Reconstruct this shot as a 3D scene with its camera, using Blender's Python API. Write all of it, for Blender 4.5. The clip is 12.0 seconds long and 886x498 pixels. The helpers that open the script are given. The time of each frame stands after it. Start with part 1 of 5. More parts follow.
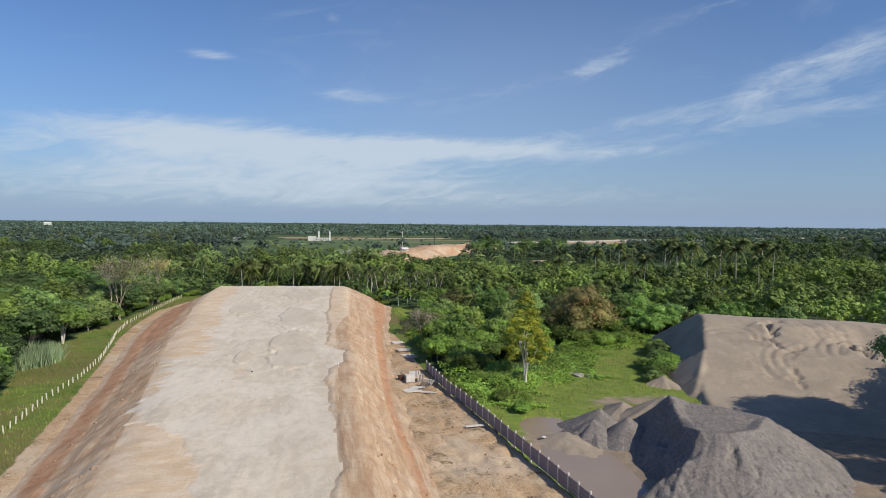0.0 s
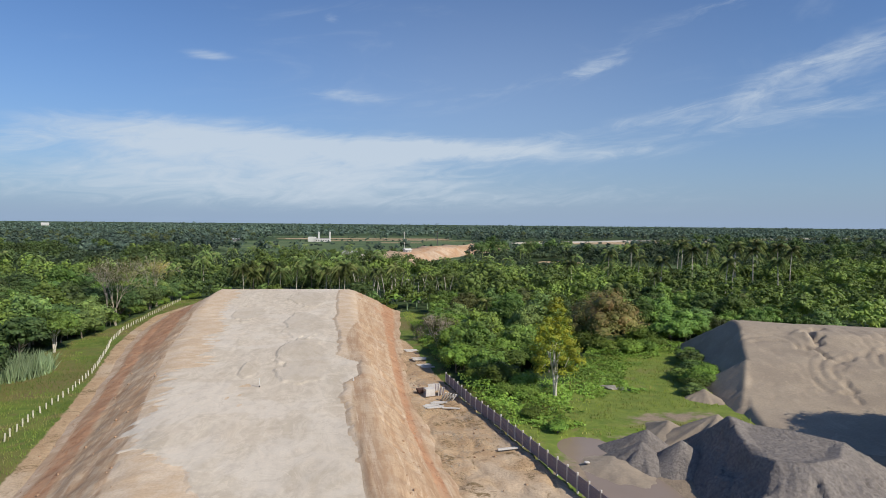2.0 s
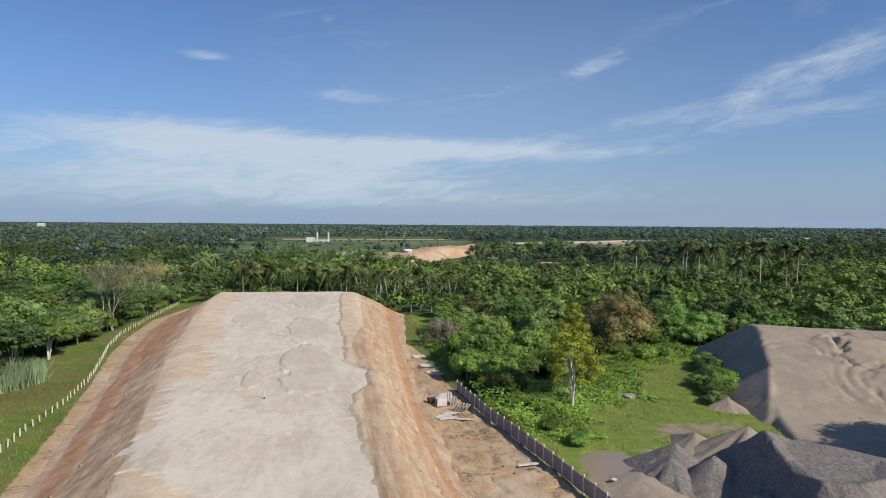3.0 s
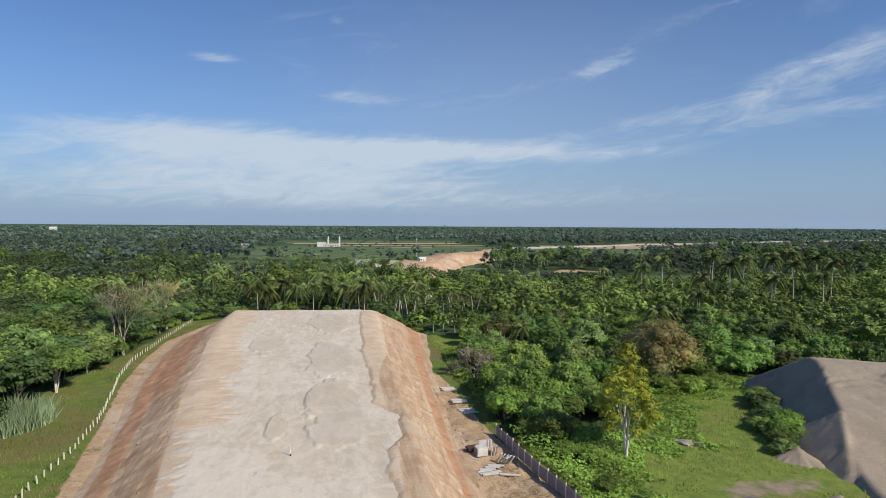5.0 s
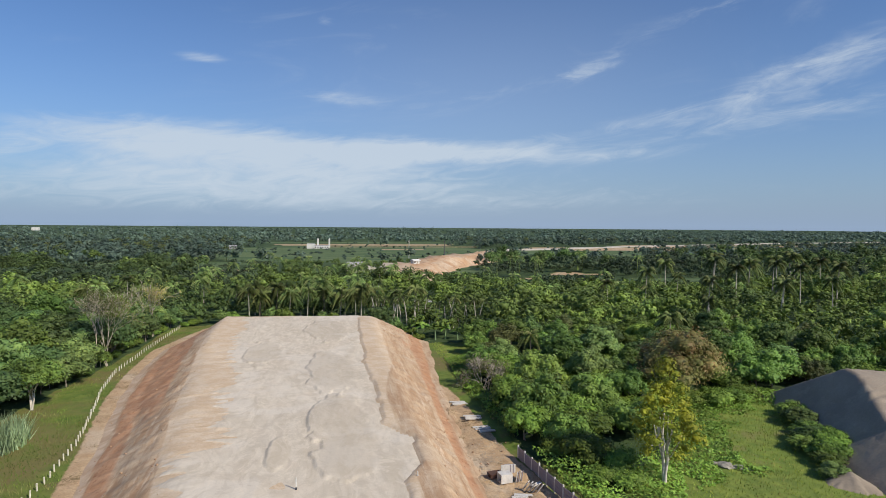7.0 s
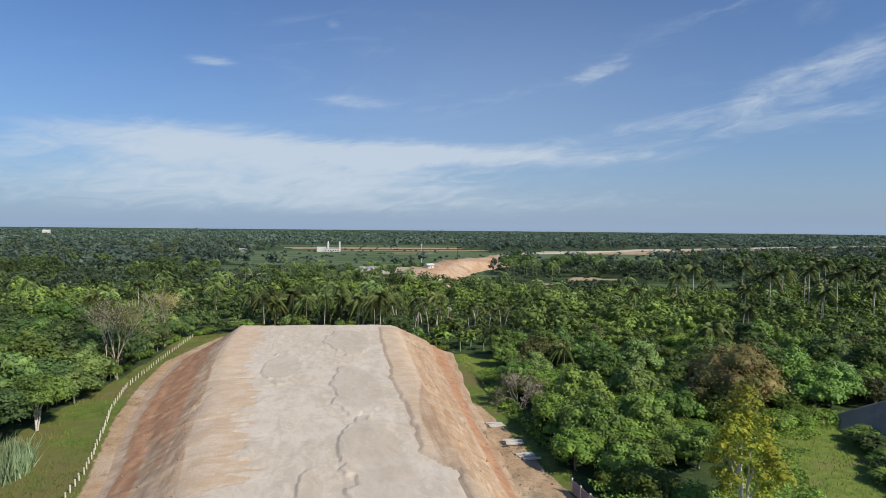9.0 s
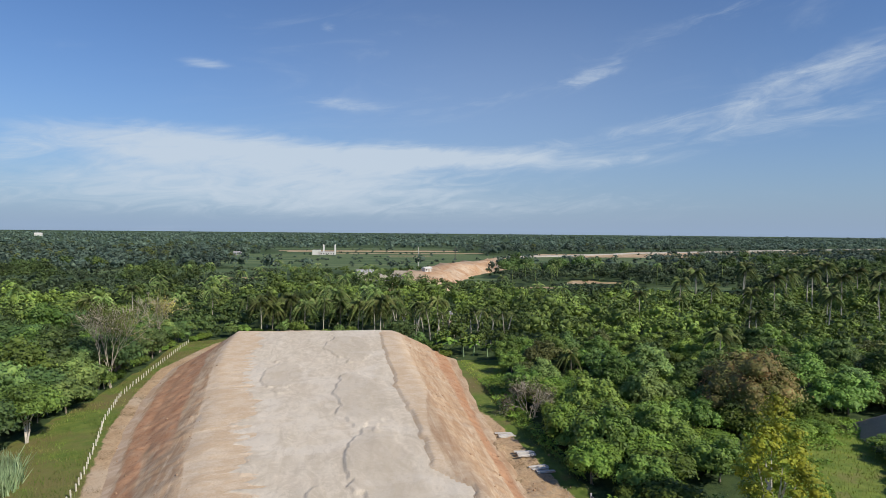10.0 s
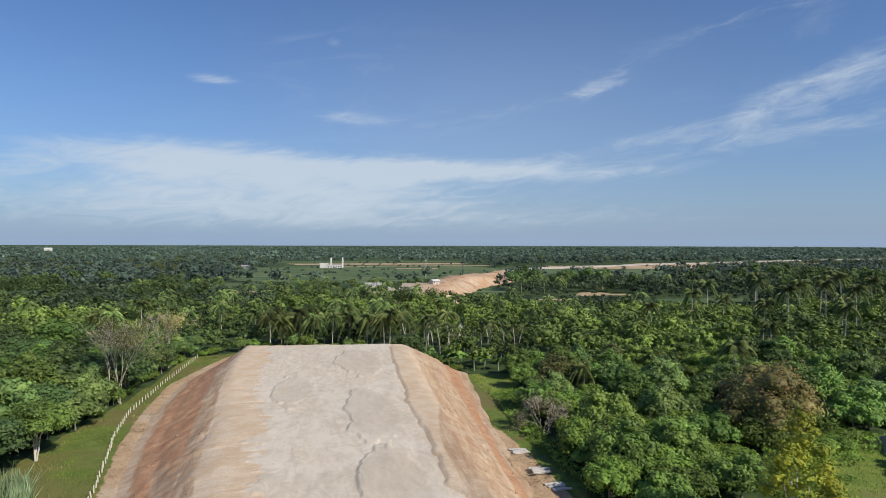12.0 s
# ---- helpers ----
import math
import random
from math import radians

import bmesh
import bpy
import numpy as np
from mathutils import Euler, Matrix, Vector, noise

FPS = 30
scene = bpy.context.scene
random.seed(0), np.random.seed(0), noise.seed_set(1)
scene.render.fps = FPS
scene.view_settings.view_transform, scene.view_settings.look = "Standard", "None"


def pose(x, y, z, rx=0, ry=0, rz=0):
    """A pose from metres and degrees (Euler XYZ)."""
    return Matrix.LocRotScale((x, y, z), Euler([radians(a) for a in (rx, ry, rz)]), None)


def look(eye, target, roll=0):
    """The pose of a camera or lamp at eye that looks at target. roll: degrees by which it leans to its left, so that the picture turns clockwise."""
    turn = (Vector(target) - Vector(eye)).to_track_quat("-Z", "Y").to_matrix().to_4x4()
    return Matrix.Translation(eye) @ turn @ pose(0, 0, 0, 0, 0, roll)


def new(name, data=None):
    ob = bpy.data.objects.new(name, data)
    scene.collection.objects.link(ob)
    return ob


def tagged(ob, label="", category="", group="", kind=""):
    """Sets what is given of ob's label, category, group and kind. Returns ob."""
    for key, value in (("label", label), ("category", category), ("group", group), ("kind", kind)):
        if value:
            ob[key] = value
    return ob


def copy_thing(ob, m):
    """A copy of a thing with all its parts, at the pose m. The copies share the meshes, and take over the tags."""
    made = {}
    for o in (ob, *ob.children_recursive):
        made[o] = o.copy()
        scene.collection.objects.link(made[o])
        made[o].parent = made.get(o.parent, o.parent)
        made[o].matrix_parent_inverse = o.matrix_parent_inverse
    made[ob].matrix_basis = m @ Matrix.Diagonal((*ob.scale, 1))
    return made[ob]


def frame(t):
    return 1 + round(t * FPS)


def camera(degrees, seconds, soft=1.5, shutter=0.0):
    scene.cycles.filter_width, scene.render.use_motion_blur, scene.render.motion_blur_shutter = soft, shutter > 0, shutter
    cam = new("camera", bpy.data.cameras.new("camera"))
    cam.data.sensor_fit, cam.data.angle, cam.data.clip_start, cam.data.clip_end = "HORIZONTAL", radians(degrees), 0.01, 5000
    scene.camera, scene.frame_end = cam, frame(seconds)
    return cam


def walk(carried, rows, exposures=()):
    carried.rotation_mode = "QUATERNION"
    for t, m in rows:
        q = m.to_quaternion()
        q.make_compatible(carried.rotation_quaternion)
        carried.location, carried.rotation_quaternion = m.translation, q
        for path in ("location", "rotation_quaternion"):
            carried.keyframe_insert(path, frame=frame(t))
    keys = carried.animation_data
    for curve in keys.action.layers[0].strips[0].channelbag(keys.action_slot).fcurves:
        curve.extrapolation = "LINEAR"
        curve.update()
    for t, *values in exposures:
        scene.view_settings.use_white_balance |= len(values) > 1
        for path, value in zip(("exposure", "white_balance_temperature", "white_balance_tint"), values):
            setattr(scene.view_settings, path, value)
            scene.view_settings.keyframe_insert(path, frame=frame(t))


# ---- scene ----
cam = camera(73.4, 12.0, 0.7)
PATH = [
    (0, (7.334, -9.516, 26.489), (7.726, -7.557, 26.395), 0.6),
    (0.5, (6.974, -7.515, 26.455), (7.37, -5.557, 26.36), 0.6),
    (1, (6.468, -5.406, 26.408), (6.872, -3.449, 26.315), 0.6),
    (1.5, (5.924, -3.391, 26.384), (6.328, -1.435, 26.291), 0.6),
    (2, (5.262, -1.287, 26.408), (5.659, 0.671, 26.316), 0.6),
    (2.5, (4.645, 0.716, 26.471), (5.038, 2.675, 26.381), 0.6),
    (3, (3.973, 2.883, 26.686), (4.378, 4.839, 26.594), 0.5),
    (5, (1.388, 11.337, 30.759), (1.765, 13.299, 30.67), 0.4),
    (5.5, (0.788, 13.395, 31.202), (1.164, 15.357, 31.121), 0.6),
    (6, (0.183, 15.384, 31.233), (0.567, 17.345, 31.152), 0.6),
    (6.5, (-0.334, 17.317, 30.995), (0.071, 19.274, 30.912), 0.6),
    (7, (-0.896, 19.595, 30.835), (-0.48, 21.55, 30.751), 0.5),
    (9, (-3.763, 28.039, 31.41), (-3.372, 29.999, 31.335), 0.6),
    (9.5, (-4.403, 29.927, 31.424), (-4.007, 31.886, 31.351), 0.6),
    (10, (-5.098, 31.676, 31.425), (-4.689, 33.632, 31.36), 0.6),
    (10.5, (-5.508, 32.594, 31.392), (-5.084, 34.548, 31.332), 0.6),
    (11, (-5.71, 32.878, 31.4), (-5.292, 34.833, 31.349), 0.5),
    (11.5, (-5.696, 32.801, 31.463), (-5.291, 34.759, 31.423), 0.3),
    (12, (-5.662, 32.697, 31.525), (-5.275, 34.659, 31.501), 0.2),
]
walk(cam, [(t, look(eye, target, roll)) for t, eye, target, roll in PATH])

# ---- light ----
SUN_AZ, SUN_EL = 139.0, 38.0
sun_dir = Vector((math.sin(radians(SUN_AZ)) * math.cos(radians(SUN_EL)), math.cos(radians(SUN_AZ)) * math.cos(radians(SUN_EL)), math.sin(radians(SUN_EL))))
sun_data = bpy.data.lights.new("sun", "SUN")
sun_data.energy, sun_data.angle, sun_data.color = 4.8, radians(0.6), (1.0, 0.92, 0.79)
sun = new("sun", sun_data)
sun.matrix_world = look((0, 0, 0), -sun_dir)
scene.view_settings.exposure = 0.0


def node(nt, kind, *links, op=None):
    n = nt.nodes.new(kind)
    if op:
        n.operation = op
    for k, v in enumerate(links):
        if v is None:
            continue
        if isinstance(v, bpy.types.NodeSocket):
            nt.links.new(v, n.inputs[k])
        else:
            n.inputs[k].default_value = v
    return n


def calc(nt, op, a, b=None, c=None):
    return node(nt, "ShaderNodeMath", a, b, c, op=op).outputs[0]


def blend(nt, fac, a, b, how="MIX"):
    n = nt.nodes.new("ShaderNodeMix")
    n.data_type, n.blend_type = "RGBA", how
    for k, v in ((0, fac), (6, a), (7, b)):
        if isinstance(v, bpy.types.NodeSocket):
            nt.links.new(v, n.inputs[k])
        else:
            n.inputs[k].default_value = v if k == 0 else (*v, 1)[:4]
    return n.outputs[2]


def noise_fac(nt, vec, scale, detail=4.0, rough=0.55, distort=0.0):
    n = nt.nodes.new("ShaderNodeTexNoise")
    n.inputs["Scale"].default_value, n.inputs["Detail"].default_value = scale, detail
    n.inputs["Roughness"].default_value, n.inputs["Distortion"].default_value = rough, distort
    if vec is not None:
        nt.links.new(vec, n.inputs["Vector"])
    return n.outputs["Fac"]


def span(nt, v, lo, hi, a=0.0, b=1.0):
    n = nt.nodes.new("ShaderNodeMapRange")
    n.interpolation_type = "SMOOTHSTEP"
    nt.links.new(v, n.inputs[0])
    for k, x in enumerate((lo, hi, a, b)):
        n.inputs[k + 1].default_value = x
    return n.outputs[0]


def build_world():
    world = bpy.data.worlds.new("sky")
    scene.world = world
    world.use_nodes = True
    nt = world.node_tree
    nt.nodes.clear()
    out = nt.nodes.new("ShaderNodeOutputWorld")
    back = nt.nodes.new("ShaderNodeBackground")
    sky = nt.nodes.new("ShaderNodeTexSky")
    sky.sky_type, sky.sun_disc = "NISHITA", False
    sky.sun_elevation, sky.sun_rotation = radians(SUN_EL), radians(SUN_AZ)
    sky.air_density, sky.dust_density, sky.ozone_density = 1.0, 1.0, 2.0
    xyz = nt.nodes.new("ShaderNodeSeparateXYZ")
    coord = nt.nodes.new("ShaderNodeTexCoord")
    nt.links.new(coord.outputs["Generated"], xyz.inputs[0])
    az = calc(nt, "MULTIPLY", calc(nt, "ARCTAN2", xyz.outputs[0], xyz.outputs[1]), 57.2958)
    el = calc(nt, "MULTIPLY", calc(nt, "ARCSINE", xyz.outputs[2]), 57.2958)

    def layer(sx, sy, tilt, scale, distort, seed):
        u = calc(nt, "ADD", calc(nt, "MULTIPLY", az, sx), seed)
        v = calc(nt, "MULTIPLY", calc(nt, "ADD", el, calc(nt, "MULTIPLY", az, tilt)), sy)
        c = node(nt, "ShaderNodeCombineXYZ", u, v, 0.3)
        return noise_fac(nt, c.outputs[0], scale, 7, 0.6, distort)

    def bump(a0, e0, ra, re, tilt=0.0):
        da = calc(nt, "DIVIDE", calc(nt, "SUBTRACT", az, a0), ra)
        de = calc(nt, "DIVIDE", calc(nt, "SUBTRACT", calc(nt, "SUBTRACT", el, e0), calc(nt, "MULTIPLY", calc(nt, "SUBTRACT", az, a0), tilt)), re)
        r2 = calc(nt, "ADD", calc(nt, "MULTIPLY", da, da), calc(nt, "MULTIPLY", de, de))
        return calc(nt, "EXPONENT", calc(nt, "MULTIPLY", r2, -1.0))

    wisps = layer(0.042, 0.16, -0.12, 1.6, 1.3, 2.0)
    fine = layer(0.12, 0.5, -0.10, 1.5, 1.5, 7.0)
    veil = layer(0.02, 0.12, 0.0, 1.5, 0.6, 4.0)
    def pile(*parts):
        total = None
        for w, b_ in parts:
            v = calc(nt, "MULTIPLY", b_, w)
            total = v if total is None else calc(nt, "ADD", total, v)
        return total

    bank = pile((1.0, bump(-12, 7.3, 11, 1.5)), (0.85, bump(6, 7.0, 10, 1.1)), (0.6, bump(21, 6.7, 10, 0.9)), (0.8, bump(-5, 4.7, 22, 2.0)), (0.45, bump(0, 2.4, 40, 1.5)),
                (0.45, bump(43, 12.4, 10, 1.9, 0.3)), (0.38, bump(44, 9.3, 13, 1.2, 0.12)), (0.29, bump(26, 14.2, 3.6, 0.9, 0.4)), (0.42, bump(2.5, 11.6, 5, 0.7, -0.05)), (0.35, bump(26, 8.7, 14, 0.9, 0.14)),
                (0.5, bump(-10, 14.2, 2.4, 0.5)), (0.26, bump(0.8, 18.2, 0.9, 0.7)), (0.35, bump(40, 19, 14, 1.2, 0.2)), (0.25, bump(18, 12.6, 12, 0.8, 0.2)))
    texture = calc(nt, "ADD", calc(nt, "MULTIPLY", wisps, 0.45), calc(nt, "MULTIPLY", fine, 0.55))
    rough_bank = calc(nt, "ADD", bank, calc(nt, "MULTIPLY", calc(nt, "SUBTRACT", texture, 0.5), 2.0))
    dense = calc(nt, "MULTIPLY", span(nt, rough_bank, 0.05, 1.15), span(nt, bank, 0.02, 0.4))
    thin = calc(nt, "MULTIPLY", span(nt, wisps, 0.5, 0.8), 0.16)
    haze = calc(nt, "EXPONENT", calc(nt, "MULTIPLY", calc(nt, "ABSOLUTE", el), -0.16))
    cover = calc(nt, "ADD", calc(nt, "MULTIPLY", dense, 0.86), calc(nt, "MULTIPLY", thin, span(nt, veil, 0.35, 0.65)))
    cover = calc(nt, "ADD", cover, calc(nt, "MULTIPLY", bump(16, 11, 22, 11), 0.15))
    cover = calc(nt, "MINIMUM", cover, 0.85)
    tint = blend(nt, 1.0, sky.outputs[0], (0.66, 0.91, 1.27), "MULTIPLY")
    hazy = blend(nt, calc(nt, "MULTIPLY", haze, 0.82), tint, (3.7, 4.95, 7.0))
    final = blend(nt, cover, hazy, (6.5, 7.45, 8.5))
    nt.links.new(final, back.inputs[0])
    back.inputs[1].default_value = 0.088
    nt.links.new(back.outputs[0], out.inputs[0])


build_world()


# ---- materials ----
def material(name, rough=0.9):
    m = bpy.data.materials.new(name)
    m.use_nodes = True
    nt = m.node_tree
    b = nt.nodes["Principled BSDF"]
    b.inputs["Roughness"].default_value = rough
    b.inputs["Specular IOR Level"].default_value = 0.3
    return m, nt, b


def relief(nt, b, height, strength, distance):
    n = nt.nodes.new("ShaderNodeBump")
    n.inputs["Strength"].default_value, n.inputs["Distance"].default_value = strength, distance
    nt.links.new(height, n.inputs["Height"])
    nt.links.new(n.outputs[0], b.inputs["Normal"])


def place(nt, scale=(1, 1, 1), turn=0.0):
    c = nt.nodes.new("ShaderNodeTexCoord")
    m = nt.nodes.new("ShaderNodeMapping")
    m.inputs["Scale"].default_value, m.inputs["Rotation"].default_value = scale, (0, 0, radians(turn))
    nt.links.new(c.outputs["Object"], m.inputs[0])
    return m.outputs[0]


def attr(nt, name):
    a = nt.nodes.new("ShaderNodeAttribute")
    a.attribute_name = name
    return a.outputs["Fac"]


def mottled(name, c1, c2, scale, rough=0.9, bump=0.3, c3=None, fine=9.0, speck=0.35):
    """A surface of two or three tones in blotches, with grain and fine relief."""
    m, nt, b = material(name, rough)
    p = place(nt)
    big = noise_fac(nt, p, scale, 5, 0.6)
    grain = noise_fac(nt, p, scale * fine, 4, 0.65)
    col = blend(nt, span(nt, big, 0.35, 0.65), c1, c2)
    if c3:
        col = blend(nt, span(nt, noise_fac(nt, p, scale * 2.7, 4, 0.6, 0.4), 0.52, 0.7), col, c3)
    col = blend(nt, span(nt, grain, 0.3, 0.7, 0.0, speck), col, tuple(x * 0.55 for x in c1))
    nt.links.new(col, b.inputs["Base Color"])
    relief(nt, b, grain, bump, 0.15)
    return m


def leafy(name, c1, c2, c3, see=0.12, rough=0.55):
    """Foliage: tone differs from leaf to leaf and from plant to plant, light shines through."""
    m, nt, b = material(name, rough)
    b.inputs["Specular IOR Level"].default_value = 0.2
    geo, info = nt.nodes.new("ShaderNodeNewGeometry"), nt.nodes.new("ShaderNodeObjectInfo")
    col = blend(nt, span(nt, geo.outputs["Random Per Island"], 0, 1, 0.1, 0.8), c1, c2)
    p = place(nt)
    col = blend(nt, span(nt, noise_fac(nt, p, 0.45, 3), 0.45, 0.7), col, c3)
    hue = nt.nodes.new("ShaderNodeHueSaturation")
    nt.links.new(col, hue.inputs["Color"])
    nt.links.new(span(nt, info.outputs["Random"], 0, 1, 0.485, 0.515), hue.inputs["Hue"])
    nt.links.new(span(nt, calc(nt, "FRACT", calc(nt, "MULTIPLY", info.outputs["Random"], 7.3)), 0, 1, 0.6, 1.4), hue.inputs["Value"])
    stand = calc(nt, "MULTIPLY", span(nt, noise_fac(nt, p, 0.09, 2, 0.5), 0.36, 0.64, 0.65, 1.36), span(nt, noise_fac(nt, p, 0.0135, 2, 0.5), 0.38, 0.62, 0.9, 1.14))
    tone = node(nt, "ShaderNodeCombineXYZ", stand, stand, stand).outputs[0]
    leaf_tone = blend(nt, 1.0, hue.outputs[0], tone, "MULTIPLY")
    nt.links.new(leaf_tone, b.inputs["Base Color"])
    tr = nt.nodes.new("ShaderNodeBsdfTranslucent")
    nt.links.new(leaf_tone, tr.inputs[0])
    mix = nt.nodes.new("ShaderNodeMixShader")
    mix.inputs[0].default_value = see
    nt.links.new(b.outputs[0], mix.inputs[1])
    nt.links.new(tr.outputs[0], mix.inputs[2])
    nt.links.new(mix.outputs[0], nt.nodes["Material Output"].inputs[0])
    return m


M_LEAF = leafy("leaf_green", (0.095, 0.169, 0.038), (0.202, 0.289, 0.053), (0.140, 0.215, 0.048))
M_LEAF_DARK = leafy("leaf_dark", (0.092, 0.160, 0.047), (0.192, 0.259, 0.069), (0.132, 0.198, 0.061))
M_LEAF_MID = leafy("leaf_mid", (0.109, 0.190, 0.049), (0.227, 0.322, 0.070), (0.159, 0.240, 0.061))
M_LEAF_BRIGHT = leafy("leaf_bright", (0.102, 0.178, 0.031), (0.203, 0.283, 0.043), (0.138, 0.210, 0.039))
M_LEAF_YELLOW = leafy("leaf_yellow", (0.281, 0.297, 0.029), (0.396, 0.364, 0.038), (0.173, 0.239, 0.034))
M_LEAF_BROWN = leafy("leaf_brown", (0.330, 0.315, 0.096), (0.263, 0.315, 0.092), (0.423, 0.284, 0.102))
M_LEAF_OLIVE = leafy("leaf_olive", (0.120, 0.136, 0.044), (0.184, 0.192, 0.064), (0.104, 0.128, 0.044))
M_LEAF_DRY = leafy("dry_leaf", (0.200, 0.200, 0.112), (0.264, 0.248, 0.152), (0.144, 0.168, 0.080))
M_PALM = leafy("palm_leaf", (0.080, 0.128, 0.036), (0.168, 0.208, 0.060), (0.184, 0.184, 0.072))
M_REED = leafy("reed_leaf", (0.17, 0.26, 0.12), (0.30, 0.39, 0.22), (0.22, 0.32, 0.17))
# distant foliage: the greyed, bluish tone is haze put into the leaf colour
M_FAR_HAZED = leafy("far_leaf_hazed", (0.075, 0.122, 0.093), (0.143, 0.192, 0.130), (0.105, 0.151, 0.116))
# darker far foliage, its blue cast painted in for hazy distance
M_DEEP_HAZED = leafy("deep_leaf_hazed", (0.062, 0.103, 0.054), (0.118, 0.158, 0.075), (0.085, 0.126, 0.067))
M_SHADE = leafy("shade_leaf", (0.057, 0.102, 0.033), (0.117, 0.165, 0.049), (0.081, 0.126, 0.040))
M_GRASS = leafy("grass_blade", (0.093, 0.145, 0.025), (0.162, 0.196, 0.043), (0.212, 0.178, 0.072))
M_LUSH = leafy("lush_blade", (0.14, 0.20, 0.03), (0.24, 0.28, 0.045), (0.29, 0.25, 0.085))
M_BARK = mottled("bark", (0.261, 0.226, 0.183), (0.174, 0.148, 0.122), 1.5)
M_BARK_PALE = mottled("pale_bark", (0.539, 0.496, 0.418), (0.418, 0.374, 0.313), 1.5)
M_BARK_WHITE = mottled("white_bark", (0.66, 0.61, 0.54), (0.54, 0.49, 0.42), 1.2)
M_TWIG = mottled("dry_twig", (0.50, 0.44, 0.36), (0.40, 0.34, 0.27), 1.0)
M_CONCRETE = mottled("concrete", (0.63, 0.60, 0.55), (0.50, 0.47, 0.44), 1.2, 0.85, 0.2)
M_PANEL = mottled("fence_panel_concrete", (0.30, 0.264, 0.284), (0.235, 0.205, 0.225), 0.9, 0.85, 0.25, (0.36, 0.315, 0.318))
M_WHITE = mottled("white_paint", (0.696, 0.687, 0.652), (0.592, 0.574, 0.522), 2.0, 0.7, 0.05)
M_POST = mottled("fence_post_paint", (0.679, 0.644, 0.522), (0.539, 0.505, 0.400), 3.0, 0.8, 0.1)
M_GRAVEL = mottled("grey_gravel", (0.21, 0.185, 0.167), (0.27, 0.238, 0.21), 0.4, 0.95, 1.0, (0.165, 0.147, 0.137), 8, 0.75)
M_RIVERSAND = mottled("river_sand", (0.345, 0.283, 0.213), (0.285, 0.232, 0.178), 0.18, 0.95, 0.35, (0.375, 0.308, 0.232), 20)
M_DARKSTEEL = mottled("dark_steel", (0.052, 0.052, 0.057), (0.087, 0.078, 0.078), 1.0, 0.6, 0.1)
M_RUST = mottled("rusty_steel", (0.09, 0.045, 0.035), (0.05, 0.03, 0.028), 1.5, 0.7, 0.2)
M_TIMBER = mottled("weathered_timber", (0.435, 0.374, 0.287), (0.331, 0.278, 0.217), 2.0)
M_ROCK = mottled("clod", (0.44, 0.30, 0.19), (0.36, 0.22, 0.13), 1.0)
M_FARSOIL = mottled("orange_fill", (0.487, 0.304, 0.174), (0.56, 0.44, 0.32), 0.09, 0.95, 0.5, (0.36, 0.20, 0.11), 8)
M_FARROAD = mottled("pale_road_base", (0.452, 0.409, 0.348), (0.365, 0.322, 0.261), 0.03, 0.95, 0.2, (0.505, 0.470, 0.418))
M_RUBBLE = mottled("rubble", (0.34, 0.31, 0.26), (0.24, 0.22, 0.18), 1.2)
M_ROOF_TIN = mottled("tin_roof", (0.392, 0.392, 0.409), (0.261, 0.226, 0.217), 0.8, 0.5, 0.1)


